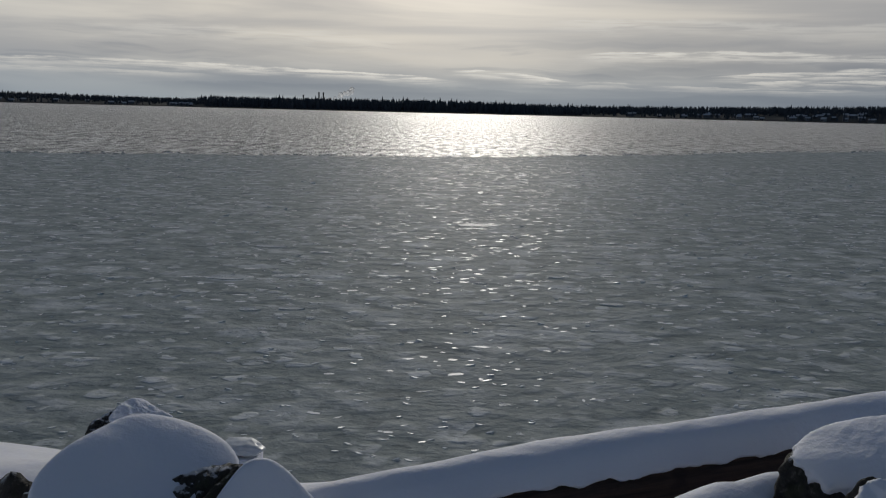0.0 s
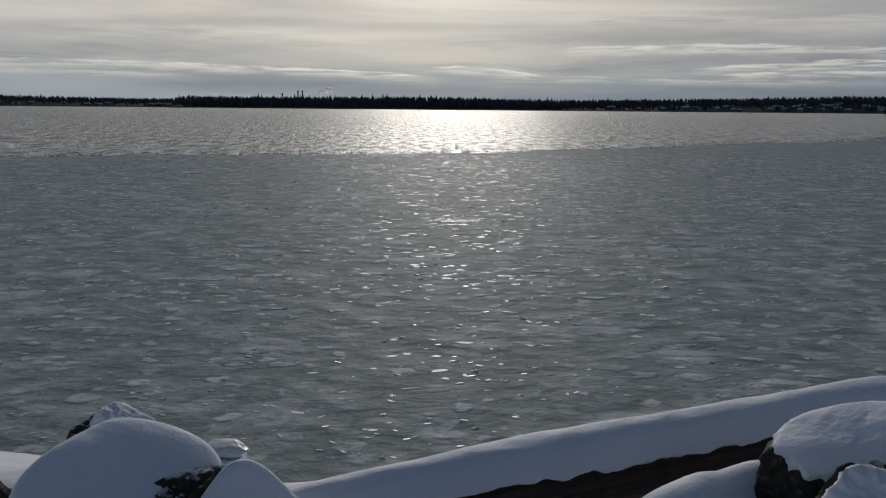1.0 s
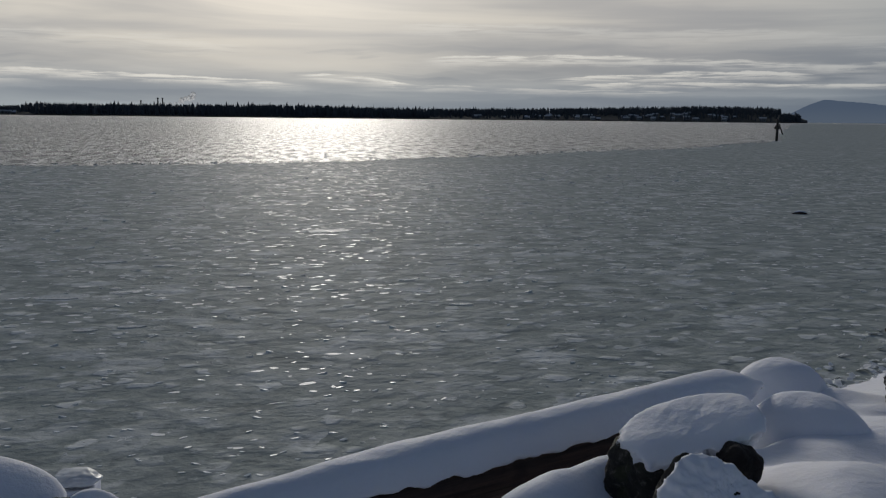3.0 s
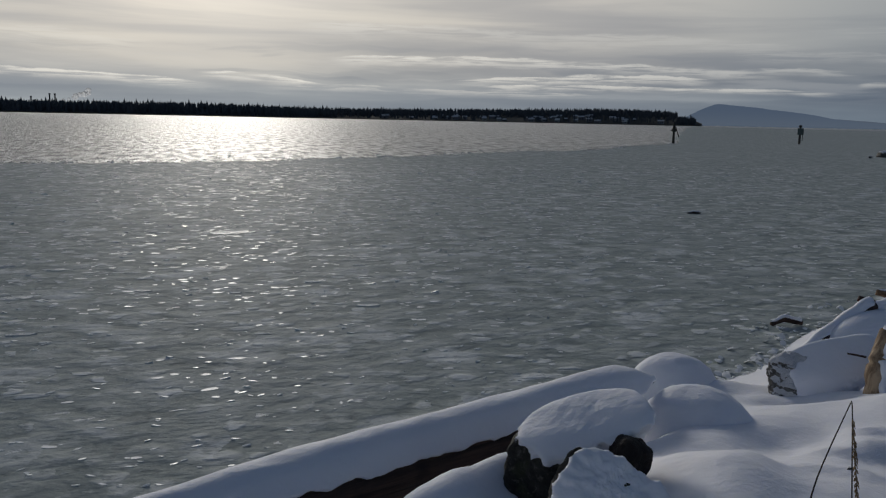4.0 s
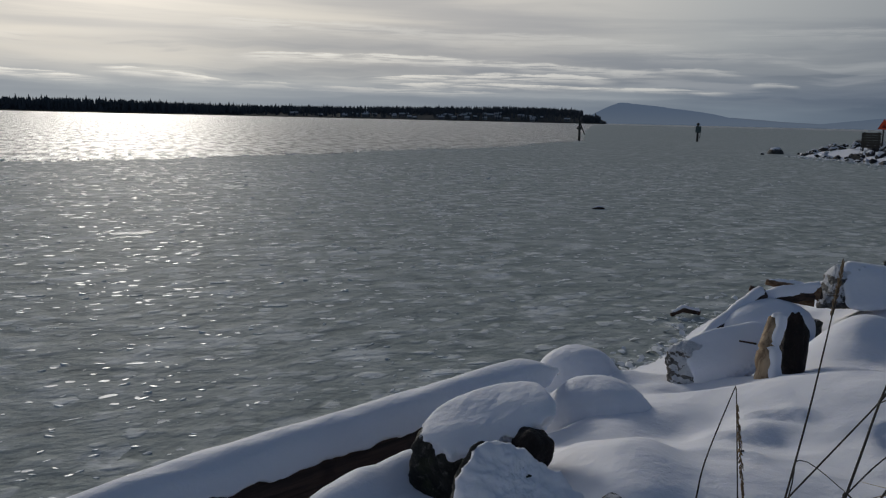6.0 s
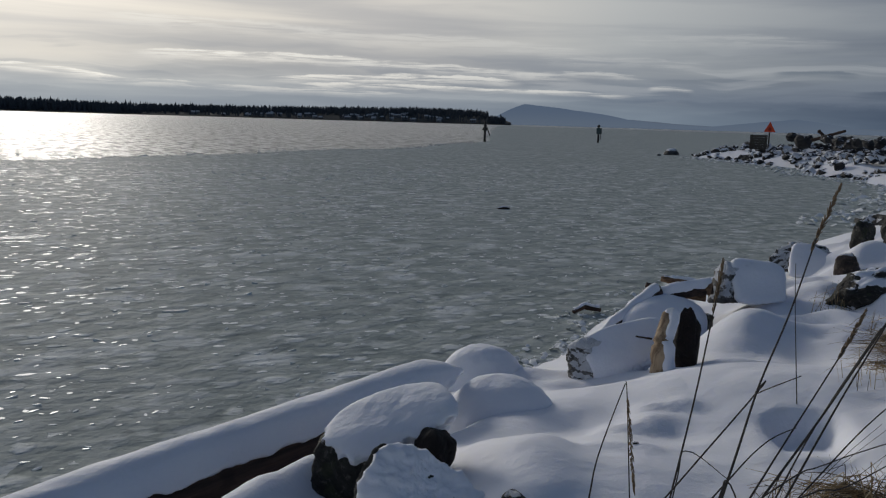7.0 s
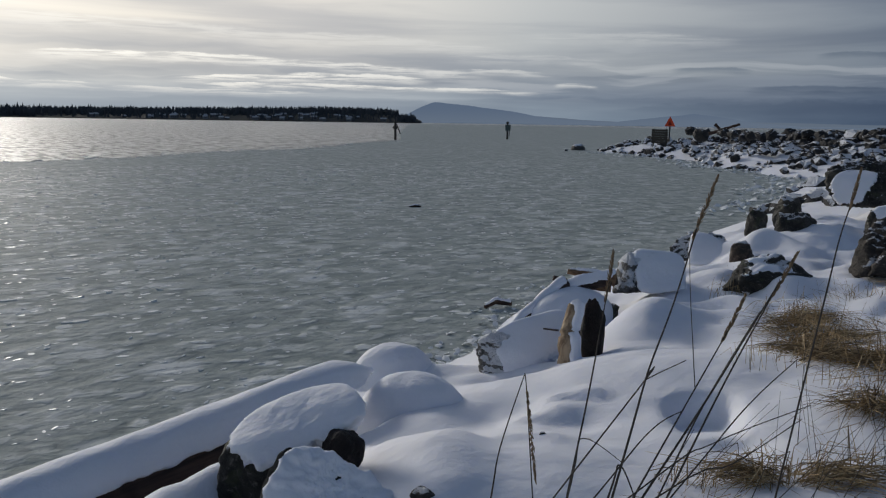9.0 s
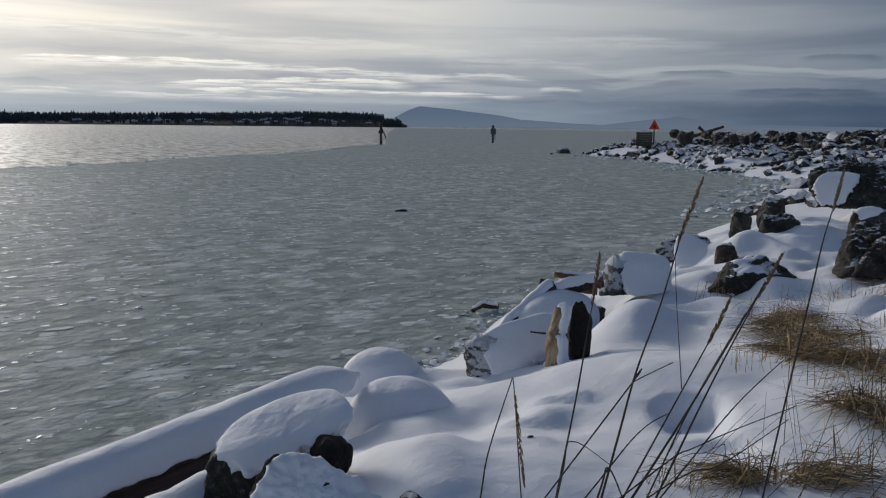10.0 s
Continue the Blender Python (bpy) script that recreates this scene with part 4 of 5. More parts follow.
boulder(8.35, 6.72, 0.5, 1.08, 1.1, 0.6, 25, 20, 0.14, STONE, -0.3, "stone buried under smooth snow among driftwood", 4, ease=24, group=NEAR)


# ---- rocks of the jetty and the far bank ----
def riprap():
    r = random.Random(5)
    kinds = [rock_bm(100 + k, 0.5, 0.42, 0.36, 3, 5, 0.06, 0.07) for k in range(7)]
    small = [rock_bm(200 + k, 0.5, 0.45, 0.36, 2, 5, 0.06, 0.08) for k in range(6)]
    meshes = [mesh_of("stone", b, STONE_JETTY, False) for b in kinds]
    shapes = []
    for b in small:
        b.verts.index_update()
        shapes.append((np.array([v.co[:] for v in b.verts]), [[v.index for v in f.verts] for f in b.faces]))
        b.free()
    verts, faces, base, count, rest, turn, white = [], [], 0, 0, 0, 0, []
    rng = np.random.default_rng(5)
    px, py = rng.uniform(14, 86, 40000), rng.uniform(4, 70, 40000)
    spots = np.stack([px, py, shore_distance(px, py)], -1).tolist()
    while count < 300 or rest < 2400:
        x, y, d = spots[turn]
        turn += 1
        if d < -0.6 or d > 16 or x - y > 46 or (x < 30 and d > 9):
            continue
        near = math.hypot(x, y) < 40
        crest = d > 8 and x > 40
        if near and (x < 24 or r.random() < 0.55):
            continue
        if not near and r.random() < (0.68 if d < 4.5 else 0.3 if d < 8 else 0.0):
            continue
        s = r.uniform(0.35, 1.0) ** 1.3 * (1.5 if crest else 1.0)
        z = ground_at(x, y)
        m = pose(x, y, z + 0.1 * s, r.uniform(-25, 25), r.uniform(-25, 25), r.uniform(0, 360)) @ Matrix.Diagonal((s * r.uniform(0.8, 1.5), s, s * r.uniform(0.7, 1.2), 1))
        if s > 0.72 and count < 300:
            ob = new("jetty_rock", meshes[r.randrange(7)])
            ob.matrix_world = m
            tagged(ob, "dark angular jetty rock dusted with snow", "rock", "riprap rocks of the jetty")
            count += 1
        elif rest < 2400:
            v, f = shapes[r.randrange(6)]
            mm = np.array(m)
            verts.append(v @ mm[:3, :3].T + mm[:3, 3])
            faces += [[i + base for i in q] for q in f]
            white += [1 if (d < 6 and r.random() < 0.75) or r.random() < 0.3 else 0] * len(f)
            base += len(v)
            rest += 1
    # a ragged crest of bigger blocks
    for k in range(46):
        az, far = 51.5 + k * 0.34 + r.uniform(-0.3, 0.3), r.uniform(70, 86)
        x, y = 1.67 + far * math.sin(radians(az)), -0.2 + far * math.cos(radians(az))
        s = r.uniform(0.8, 1.5)
        ob = new("jetty_rock", meshes[r.randrange(7)])
        ob.matrix_world = pose(x, y, max(2.35, ground_at(x, y)) + r.uniform(-0.1, 0.25) * s, r.uniform(-25, 25), r.uniform(-25, 25), r.uniform(0, 360)) @ Matrix.Diagonal((s, s, s * r.uniform(0.8, 1.3), 1))
        tagged(ob, "large dark rock on the jetty crest", "rock", "riprap rocks of the jetty")
    me = bpy.data.meshes.new("riprap")
    me.from_pydata(np.concatenate(verts).tolist(), [], faces)
    me.materials.append(STONE_JETTY)
    me.materials.append(STONE_SNOWY)
    me.polygons.foreach_set("material_index", white)
    tagged(new("riprap", me), "smaller dark rocks piled along the jetty, dusted with snow", "riprap", "", "stuff")


riprap()
boulder(70.5, 71.5, -0.2, 0.8, 1.75, 1.2, 61, 0, 0.08, STONE_GREY, 0.6, "lone dark rock in the ice off the jetty tip", 3)
boulder(66.5, 69.2, -0.2, 0.25, 0.55, 0.5, 62, 0, 0.0, STONE_GREY, 0.6, "small dark rock in the ice off the jetty tip", 3)


# ---- channel marks ----
def pile_marker(x, y, top, kind):
    ob = thing("channel_marker", pose(x, y, -0.3), "dark wooden piling with a weathered mark, frozen in the ice", "channel marker", "pilings in the ice")
    bm = bmesh.new()
    tube(bm, [(0, 0, 0), (0.02, 0, 1.2), (-0.02, 0, top - 0.1), (0, 0, top + 0.3)], [0.21, 0.20, 0.18, 0.16], 10)
    part("post", bm, PILE, ob)
    turn = math.atan2(x, y)
    cx, cy = math.cos(turn), -math.sin(turn)
    if kind:
        bm = box(bmesh.new(), -0.5, 0.5, -0.06, 0.06, 0, 1.15)
        b = part("board", bm, BOARD, ob, "grey-green wooden board", False)
        b.matrix_parent_inverse = Matrix.Identity(4)
        b.location, b.rotation_euler = (cx * 0.02 - 0.15 * math.sin(turn), cy * 0.02 - 0.22, top - 1.15), (0, 0, -turn)
        bm = bmesh.new()
        bmesh.ops.create_uvsphere(bm, u_segments=12, v_segments=8, radius=0.3)
        bmesh.ops.scale(bm, verts=bm.verts, vec=(1, 1, 0.85))
        bmesh.ops.translate(bm, verts=bm.verts, vec=(0, 0, top + 0.35))
        part("lamp_head", bm, PILE, ob)
        bm = tube(bmesh.new(), [(cx * 0.42, cy * 0.42, 0.9), (cx * 0.45, cy * 0.45, top - 0.6)], 0.06, 6)
        part("side_pole", bm, PILE, ob)
    else:
        bm = tube(bmesh.new(), [(cx * 0.85, cy * 0.85, 1.3), (cx * 0.2, cy * 0.2, top - 0.4)], 0.08, 6)
        part("brace", bm, CRIB, ob, "paler leaning brace")
        bm = tube(bmesh.new(), [(-cx * 0.5, -cy * 0.5, top - 1.15), (0, 0, top - 0.75)], 0.08, 6)
        part("bracket", bm, PILE, ob)
        bm = box(bmesh.new(), -0.26, 0.26, -0.26, 0.26, top - 1.3, top - 0.75)
        part("collar", bm, PILE, ob, "", False)
    return ob


pile_marker(73.37, 118.77, 3.4, 0)
pile_marker(101.0, 122.9, 3.1, 1)


def day_mark():
    base = Vector((70.6, 57.9, 0))
    turn = math.degrees(-math.atan2(base.x, base.y))
    g = ground_at(base.x, base.y)
    ob = thing("beacon", pose(base.x, base.y, g, 0, 0, turn), "orange-red triangular day beacon on a post", "beacon")
    part("post", tube(bmesh.new(), [(0, 0, -0.3), (0, 0, 3.4 - g)], 0.08, 8), PILE, ob)
    bm = bmesh.new()
    lo, hi = 3.0 - g, 4.05 - g
    f = [bm.verts.new(p) for p in ((-0.56, -0.10, lo), (0.56, -0.10, lo), (0, -0.10, hi))]
    k = [bm.verts.new((v.co.x, -0.07, v.co.z)) for v in f]
    bm.faces.new(f)
    bm.faces.new(k[::-1])
    for a in range(3):
        bm.faces.new((f[a], k[a], k[(a + 1) % 3], f[(a + 1) % 3]))
    bmesh.ops.recalc_face_normals(bm, faces=bm.faces)
    board = part("triangle_board", bm, RED, ob, "orange-red triangular board", False)
    bm = bmesh.new()
    f = [bm.verts.new(p) for p in ((-0.2, -0.108, lo + 0.14), (0.2, -0.108, lo + 0.14), (0, -0.108, lo + 0.52))]
    bm.faces.new(f)
    bmesh.ops.solidify(bm, geom=bm.faces[:], thickness=0.006)
    part("inner_triangle", bm, RED_DARK, board, "darker red inner triangle", False)
    g2 = ground_at(68.4, 57.3)
    crib = thing("timber_crib", pose(68.4, 57.3, g2, 0, 0, turn), "dark timber crib standing on the rocks", "timber crib")
    for n in range(6):
        z = 1.25 - g2 + n * 0.24
        part("plank", box(bmesh.new(), -0.82, 0.82, -0.5, -0.44, z, z + 0.215), CRIB, crib, "", False)
        part("plank", box(bmesh.new(), -0.82, 0.82, 0.44, 0.5, z, z + 0.215), CRIB, crib, "", False)
        part("plank", box(bmesh.new(), -0.82, -0.76, -0.44, 0.44, z, z + 0.215), CRIB, crib, "", False)
        part("plank", box(bmesh.new(), 0.76, 0.82, -0.44, 0.44, z, z + 0.215), CRIB, crib, "", False)
    for sx in (-0.62, 0.62):
        for sy in (-0.38, 0.38):
            part("leg", box(bmesh.new(), sx - 0.06, sx + 0.06, sy - 0.06, sy + 0.06, -0.4, 2.72 - g2), CRIB, crib, "", False)


day_mark()


# ---- the far shore ----
def polar(az, r, z=0.0):
    return Vector((1.6 + r * math.sin(radians(az)), r * math.cos(radians(az)), z))


def shore_range(az):
    return float(np.interp(az, [-45, -30, -19, -17.5, 0, 10, 20, 30, 33], [2700, 2600, 2450, 2050, 1950, 2000, 2100, 2130, 2150]))


def hill_height(az):
    return float(np.interp(az, [-45, -30, -19, -16, 0, 8, 14, 22, 26, 30, 32.2, 32.8], [17, 17, 11, 4, 5, 8, 13, 21, 26, 25, 18, 6]))


def far_land():
    bm = bmesh.new()
    rows = []
    for k in range(0, 313):
        az = -45 + k * 0.25
        az = min(az, 32.9)
        h, r = hill_height(az), shore_range(az)
        end = step(33.0, 31.8, az)
        prof = [(0, -1), (4, 1.2), (30, 0.25 * h + 1), (110, 0.8 * h + 1), (220, h + 1), (500, h), (800 * end + 20, -2)]
        rows.append([bm.verts.new(polar(az, r + a * (0.15 + 0.85 * end), b + (noise.noise(Vector((az * 1.7, a * 0.02, 0))) * 1.2 if b > 0 else 0))) for a, b in prof])
    for a, b in zip(rows, rows[1:]):
        for j in range(len(a) - 1):
            bm.faces.new((a[j], b[j], b[j + 1], a[j + 1]))
    bmesh.ops.remove_doubles(bm, verts=bm.verts, dist=0.01)
    tagged(new("backdrop_peninsula", mesh_of("backdrop_peninsula", bm, SOIL)), "low dark wooded peninsula across the bay", "far shore", "", "structure")


def far_woods():
    r = random.Random(9)
    verts, faces = [], []

    def conifer(p, h, w):
        base = len(verts)
        levels = [(0.12, 1.0), (0.42, 0.72), (0.40, 0.80), (0.70, 0.42), (0.68, 0.5)]
        for z, s in levels:
            off = r.uniform(0, 6)
            for j in range(5):
                a = off + j * 2 * math.pi / 5
                q = w * s * r.uniform(0.7, 1.2)
                verts.append((p.x + q * math.cos(a), p.y + q * math.sin(a), p.z + h * (z + r.uniform(-0.03, 0.03))))
        verts.append((p.x, p.y, p.z + h))
        for a, b in ((0, 1), (2, 3)):
            for j in range(5):
                faces.append((base + a * 5 + j, base + a * 5 + (j + 1) % 5, base + b * 5 + (j + 1) % 5, base + b * 5 + j))
        for j in range(5):
            faces.append((base + 20 + j, base + 20 + (j + 1) % 5, base + 25))
    for _ in range(9000):
        az = r.uniform(-42, 32.5)
        town = az > 8 or az < -17.6
        a = r.uniform(75, 330) if town else r.uniform(2, 200)
        if town and r.random() < 0.07:
            a = r.uniform(4, 80)
        if az > 31.3:
            a = r.uniform(4, 60)
        h = hill_height(az)
        z = float(np.interp(a, [0, 4, 30, 110, 220, 500], [0, 1.2, 0.25 * h + 1, 0.8 * h + 1, h + 1, h])) - 0.6
        tall = float(np.interp(az, [-42, -19, -17, 0, 5, 12, 26, 32], [18, 16, 25, 27, 22, 19, 18, 17])) * r.uniform(0.6, 1.12)
        if r.random() < 0.03:
            tall *= 1.25
        conifer(polar(az, shore_range(az) + a, z), tall, tall * r.uniform(0.13, 0.22))
    me = bpy.data.meshes.new("far_woods")
    me.from_pydata(verts, [], faces)
    me.materials.append(FOREST)
    tagged(new("far_woods", me), "dark conifer forest along the far shore", "forest", "", "stuff")


def far_houses():
    r = random.Random(21)
    models = []
    for k in range(3):
        ob = thing("house", pose(0, 0, 0), "small far house with a snowy roof among trees", "house", "houses on the far shore")
        w, d, h = ((11, 8, 5), (15, 9, 6), (9, 8, 4))[k]
        part("wall", box(bmesh.new(), -w / 2, w / 2, -d / 2, d / 2, -3, h), HOUSE_WALLS[k], ob, "", False)
        bm = bmesh.new()
        a = [bm.verts.new(p) for p in ((-w / 2 - 0.5, -d / 2 - 0.6, h - 0.1), (w / 2 + 0.5, -d / 2 - 0.6, h - 0.1), (w / 2 + 0.5, d / 2 + 0.6, h - 0.1), (-w / 2 - 0.5, d / 2 + 0.6, h - 0.1), (-w / 2 - 0.5, 0, h + 3), (w / 2 + 0.5, 0, h + 3))]
        for f in ((0, 1, 5, 4), (2, 3, 4, 5), (0, 4, 3), (1, 2, 5), (0, 3, 2, 1)):
            bm.faces.new([a[j] for j in f])
        part("roof", bm, ROOF, ob, "snow-covered gable roof", False)
        for j in range(3):
            x = (-0.3 + 0.3 * j) * w
            win = part("window", box(bmesh.new(), x - 0.9, x + 0.9, -d / 2 - 0.06, -d / 2 + 0.05, 1.2, 3.0), PANE, ob, "", False)
        models.append(ob)
    first = set()
    for n in range(70):
        az = r.uniform(9, 32) if r.random() < 0.72 else r.uniform(-31, -18.2)
        if 9 < az < 15 and r.random() < 0.6:
            az += 14
        h = hill_height(az)
        a = r.uniform(5, 85) if az > 0 else r.uniform(4, 50)
        z = float(np.interp(a, [0, 4, 30, 110, 220, 500], [0, 1.2, 0.25 * h + 1, 0.8 * h + 1, h + 1, h]))
        k = r.randrange(3)
        m = pose(*polar(az, shore_range(az) + a, z), 0, 0, -az + r.uniform(-30, 30))
        if k not in first:
            first.add(k)
            models[k].matrix_world = m
        else:
            copy_thing(models[k], m)


def far_stacks():
    r = 2300
    for az, top in ((-10.15, 48), (-9.85, 48), (-11.2, 40)):
        ob = thing("chimney_stack", pose(*polar(az, r, 0)), "tall industrial stack beyond the trees", "chimney", "stacks beyond the trees")
        part("shaft", tube(bmesh.new(), [(0, 0, 0), (0, 0, top)], [2.2, 1.6], 10), PILE, ob)
        part("rim", tube(bmesh.new(), [(0, 0, top - 3), (0, 0, top + 0.4)], [2.3, 2.3], 10), PILE, ob)
    rr = random.Random(3)
    bm = bmesh.new()
    for n in range(9):
        u = (n / 9) ** 0.8
        b = bmesh.ops.create_icosphere(bm, subdivisions=2, radius=rr.uniform(6.5, 10.0) * (0.5 + 0.7 * u))
        c = polar(-9.8 + 2.2 * u + rr.uniform(-0.12, 0.12), r, 34 + 24 * u * u + rr.uniform(-4, 4))
        away = Vector((c[0], c[1], 0)).normalized()
        bmesh.ops.delete(bm, geom=[v for v in b["verts"] if v.co.dot(away) > 0.5], context="VERTS")
        for v in b["verts"]:
            if v.is_valid:
                v.co = v.co * (1 + 0.25 * noise.noise(v.co * 0.4)) + Vector(c)
    tagged(new("steam_plume", mesh_of("steam_plume", bm, STEAM)), "pale drifting plume of factory steam", "steam", "", "stuff")


def blue_hills():
    def ridge(name, r, mat, crest, label):
        bm = bmesh.new()
        rows = []
        az = crest[0][0]
        while az <= crest[-1][0]:
            el = float(np.interp(az, [c[0] for c in crest], [c[1] for c in crest]))
            top = r * math.tan(radians(max(el, 0.0))) + 3.0
            top *= 1 + 0.05 * noise.noise(Vector((az * 0.9, r, 0))) + 0.02 * noise.noise(Vector((az * 4, r, 0)))
            rows.append([bm.verts.new(polar(az, r, -3)), bm.verts.new(polar(az, r + 40, top * 0.6)), bm.verts.new(polar(az, r + 90, top)), bm.verts.new(polar(az, r + 200, -3))])
            az += 0.2
        for a, b in zip(rows, rows[1:]):
            for j in range(3):
                bm.faces.new((a[j], b[j], b[j + 1], a[j + 1]))
        tagged(new(name, mesh_of(name, bm, mat)), label, "hills", "", "structure")
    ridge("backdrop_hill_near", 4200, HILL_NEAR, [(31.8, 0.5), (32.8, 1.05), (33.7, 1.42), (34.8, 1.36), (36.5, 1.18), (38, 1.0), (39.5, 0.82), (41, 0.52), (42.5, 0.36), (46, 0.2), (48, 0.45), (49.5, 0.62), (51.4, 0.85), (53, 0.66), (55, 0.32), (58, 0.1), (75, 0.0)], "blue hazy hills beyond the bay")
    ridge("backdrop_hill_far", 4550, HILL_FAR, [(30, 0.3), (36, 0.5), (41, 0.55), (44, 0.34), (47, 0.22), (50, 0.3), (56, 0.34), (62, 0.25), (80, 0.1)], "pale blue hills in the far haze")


far_land()
far_woods()
far_houses()
far_stacks()
blue_hills()


# ---- bits of stone showing through the snow ----
for x, y, w, k in ((4.54, 2.94, 0.022, 3), (3.49, 2.53, 0.06, 4)):
    bit = thing("pebble", pose(x, y, ground_at(x, y)), "small dark stone poking through the snow", "rock", "bare stones in the snow")
    part("stone", rock_bm(400 + k, w, w * 0.8, w * 0.5, 3, 6), STONE, bit)

# ---- driftwood ----
def limb(name, pts, radii, mat, label, snow=0.0, line=0.3, sides=12, category="driftwood", bias=(0, 0)):
    """A weathered piece of wood along the points; its snow lies on top."""
    o = Vector(pts[0])
    ob = thing(name, pose(*o), label, category)
    ps, rs = [], []
    for k in range(25):
        u = k / 24 * (len(pts) - 1)
        i = min(int(u), len(pts) - 2)
        p = Vector(pts[i]).lerp(Vector(pts[i + 1]), u - i) - o
        r = radii[i] + (radii[i + 1] - radii[i]) * (u - i)
        wob = Vector((noise.noise(p * 3 + o), noise.noise(p * 3 - o), noise.noise(p * 2 + o * 2))) * r * 0.2
        ps.append(p + wob)
        rs.append(r * (1 + 0.3 * noise.noise(p * 9 + o)))
    bm = tube(bmesh.new(), ps, rs, sides)
    for v in bm.verts:
        v.co += Vector((noise.noise(v.co * 14), noise.noise(v.co * 14 + o), 0)) * 0.15 * min(radii)
    bmesh.ops.recalc_face_normals(bm, faces=bm.faces)
    bm.normal_update()
    cap = cap_bm(bm, snow, line, 0.25, len(pts), 1, bias) if snow else None
    part("wood", bm, mat, ob)
    if cap:
        part("snow_cap", cap, SNOW, ob, "strip of white snow")
    return ob


limb("driftwood_stump", [(6.38, 4.64, 0.60), (6.42, 4.71, 0.95), (6.50, 4.80, 1.22), (6.64, 4.88, 1.42)], [0.10, 0.095, 0.09, 0.07], WOOD_PALE, "split pale driftwood stump standing in the snow", 0.04, 0.35, 24, bias=(1.2, -0.6))
# near-black stone added in place of the dark hollow beside the stump
boulder(7.0, 5.03, 0.8, 1.43, 0.24, 0.22, 73, 0, 0.0, STONE_RUST, 0.95, "black stone standing in for a dark hollow behind driftwood", 4)
limb("driftwood_log", [(6.95, 6.45, 0.55), (7.67, 6.70, 0.84), (8.40, 6.92, 1.10)], [0.08, 0.09, 0.08], WOOD, "leaning driftwood log under deep snow", 0.045, 0.55)
limb("driftwood_log", [(8.35, 7.0, 0.98), (8.7, 6.88, 1.06), (9.1, 6.75, 1.12)], [0.06, 0.07, 0.07], WOOD, "short driftwood log with snow on top", 0.07, 0.3)
limb("driftwood_branch", [(8.62, 7.10, 1.20), (8.84, 6.94, 1.17), (9.08, 6.74, 1.12)], [0.03, 0.065, 0.085], WOOD_BROWN, "bare brown driftwood branch on the rocks", 0.02, 0.75)
limb("driftwood_branch", [(8.76, 7.05, 1.00), (8.95, 6.92, 1.0), (9.1, 6.82, 0.98)], [0.03, 0.04, 0.05], WOOD_BROWN, "bare brown driftwood branch on the rocks", 0.0)
limb("stick", [(8.28, 6.99, 1.17), (8.42, 6.90, 1.13)], [0.03, 0.03], WOOD, "short dark stick end poking from snow")
limb("stick", [(6.42, 5.06, 1.21), (6.55, 5.0, 1.19)], [0.006, 0.009], WOOD, "thin dark twig beside a stump")
limb("stick", [(9.65, 10.12, 0.02), (9.86, 10.10, 0.10), (10.10, 9.98, 0.05)], [0.03, 0.055, 0.035], WOOD, "dark driftwood knot frozen in the ice edge", 0.02, 0.6)
limb("stick", [(17.05, 24.3, 0.0), (17.25, 24.28, 0.04), (17.5, 24.2, 0.02)], [0.03, 0.05, 0.03], WOOD, "dark lump of drift frozen in the ice", 0.02, 0.7)
limb("plank", [(1.50, 4.62, 0.66), (1.89, 4.93, 0.74), (2.2, 5.2, 0.70)], [0.02, 0.035, 0.03], WOOD, "dark plank end under a wedge of snow", 0.05, 0.3)
for a, b, r in (((68.9, 52.7, 2.0), (69.7, 48.7, 3.3), 0.16), ((69.0, 51.0, 3.25), (69.3, 49.5, 2.0), 0.15)):
    limb("driftwood_log", [a, tuple((u + v) / 2 for u, v in zip(a, b)), b], [r, r, r * 0.7], WOOD, "bare dark drift log lying across the jetty rocks")

# ice-glazed lump by the near boulders
ob = thing("ice_block", pose(-0.06, 5.1, 0.3), "clear glazed block of ice with snow on top", "ice block")
bm = rock_bm(81, 0.17, 0.12, 0.055, 4, 8, 0.03, 0.05)
bmesh.ops.translate(bm, verts=bm.verts, vec=(0.0, 0, 0.37))
cap = rock_bm(82, 0.14, 0.11, 0.2, 4, 0, 0.05, 0.05)
bmesh.ops.translate(bm, verts=bm.verts, vec=(0.02, 0, 0))
bmesh.ops.translate(cap, verts=cap.verts, vec=(0, 0, 0.13))
part("ice", bm, CLEAR_ICE, ob)
part("snow_base", cap, SNOW, ob, "packed snow under the ice slab")


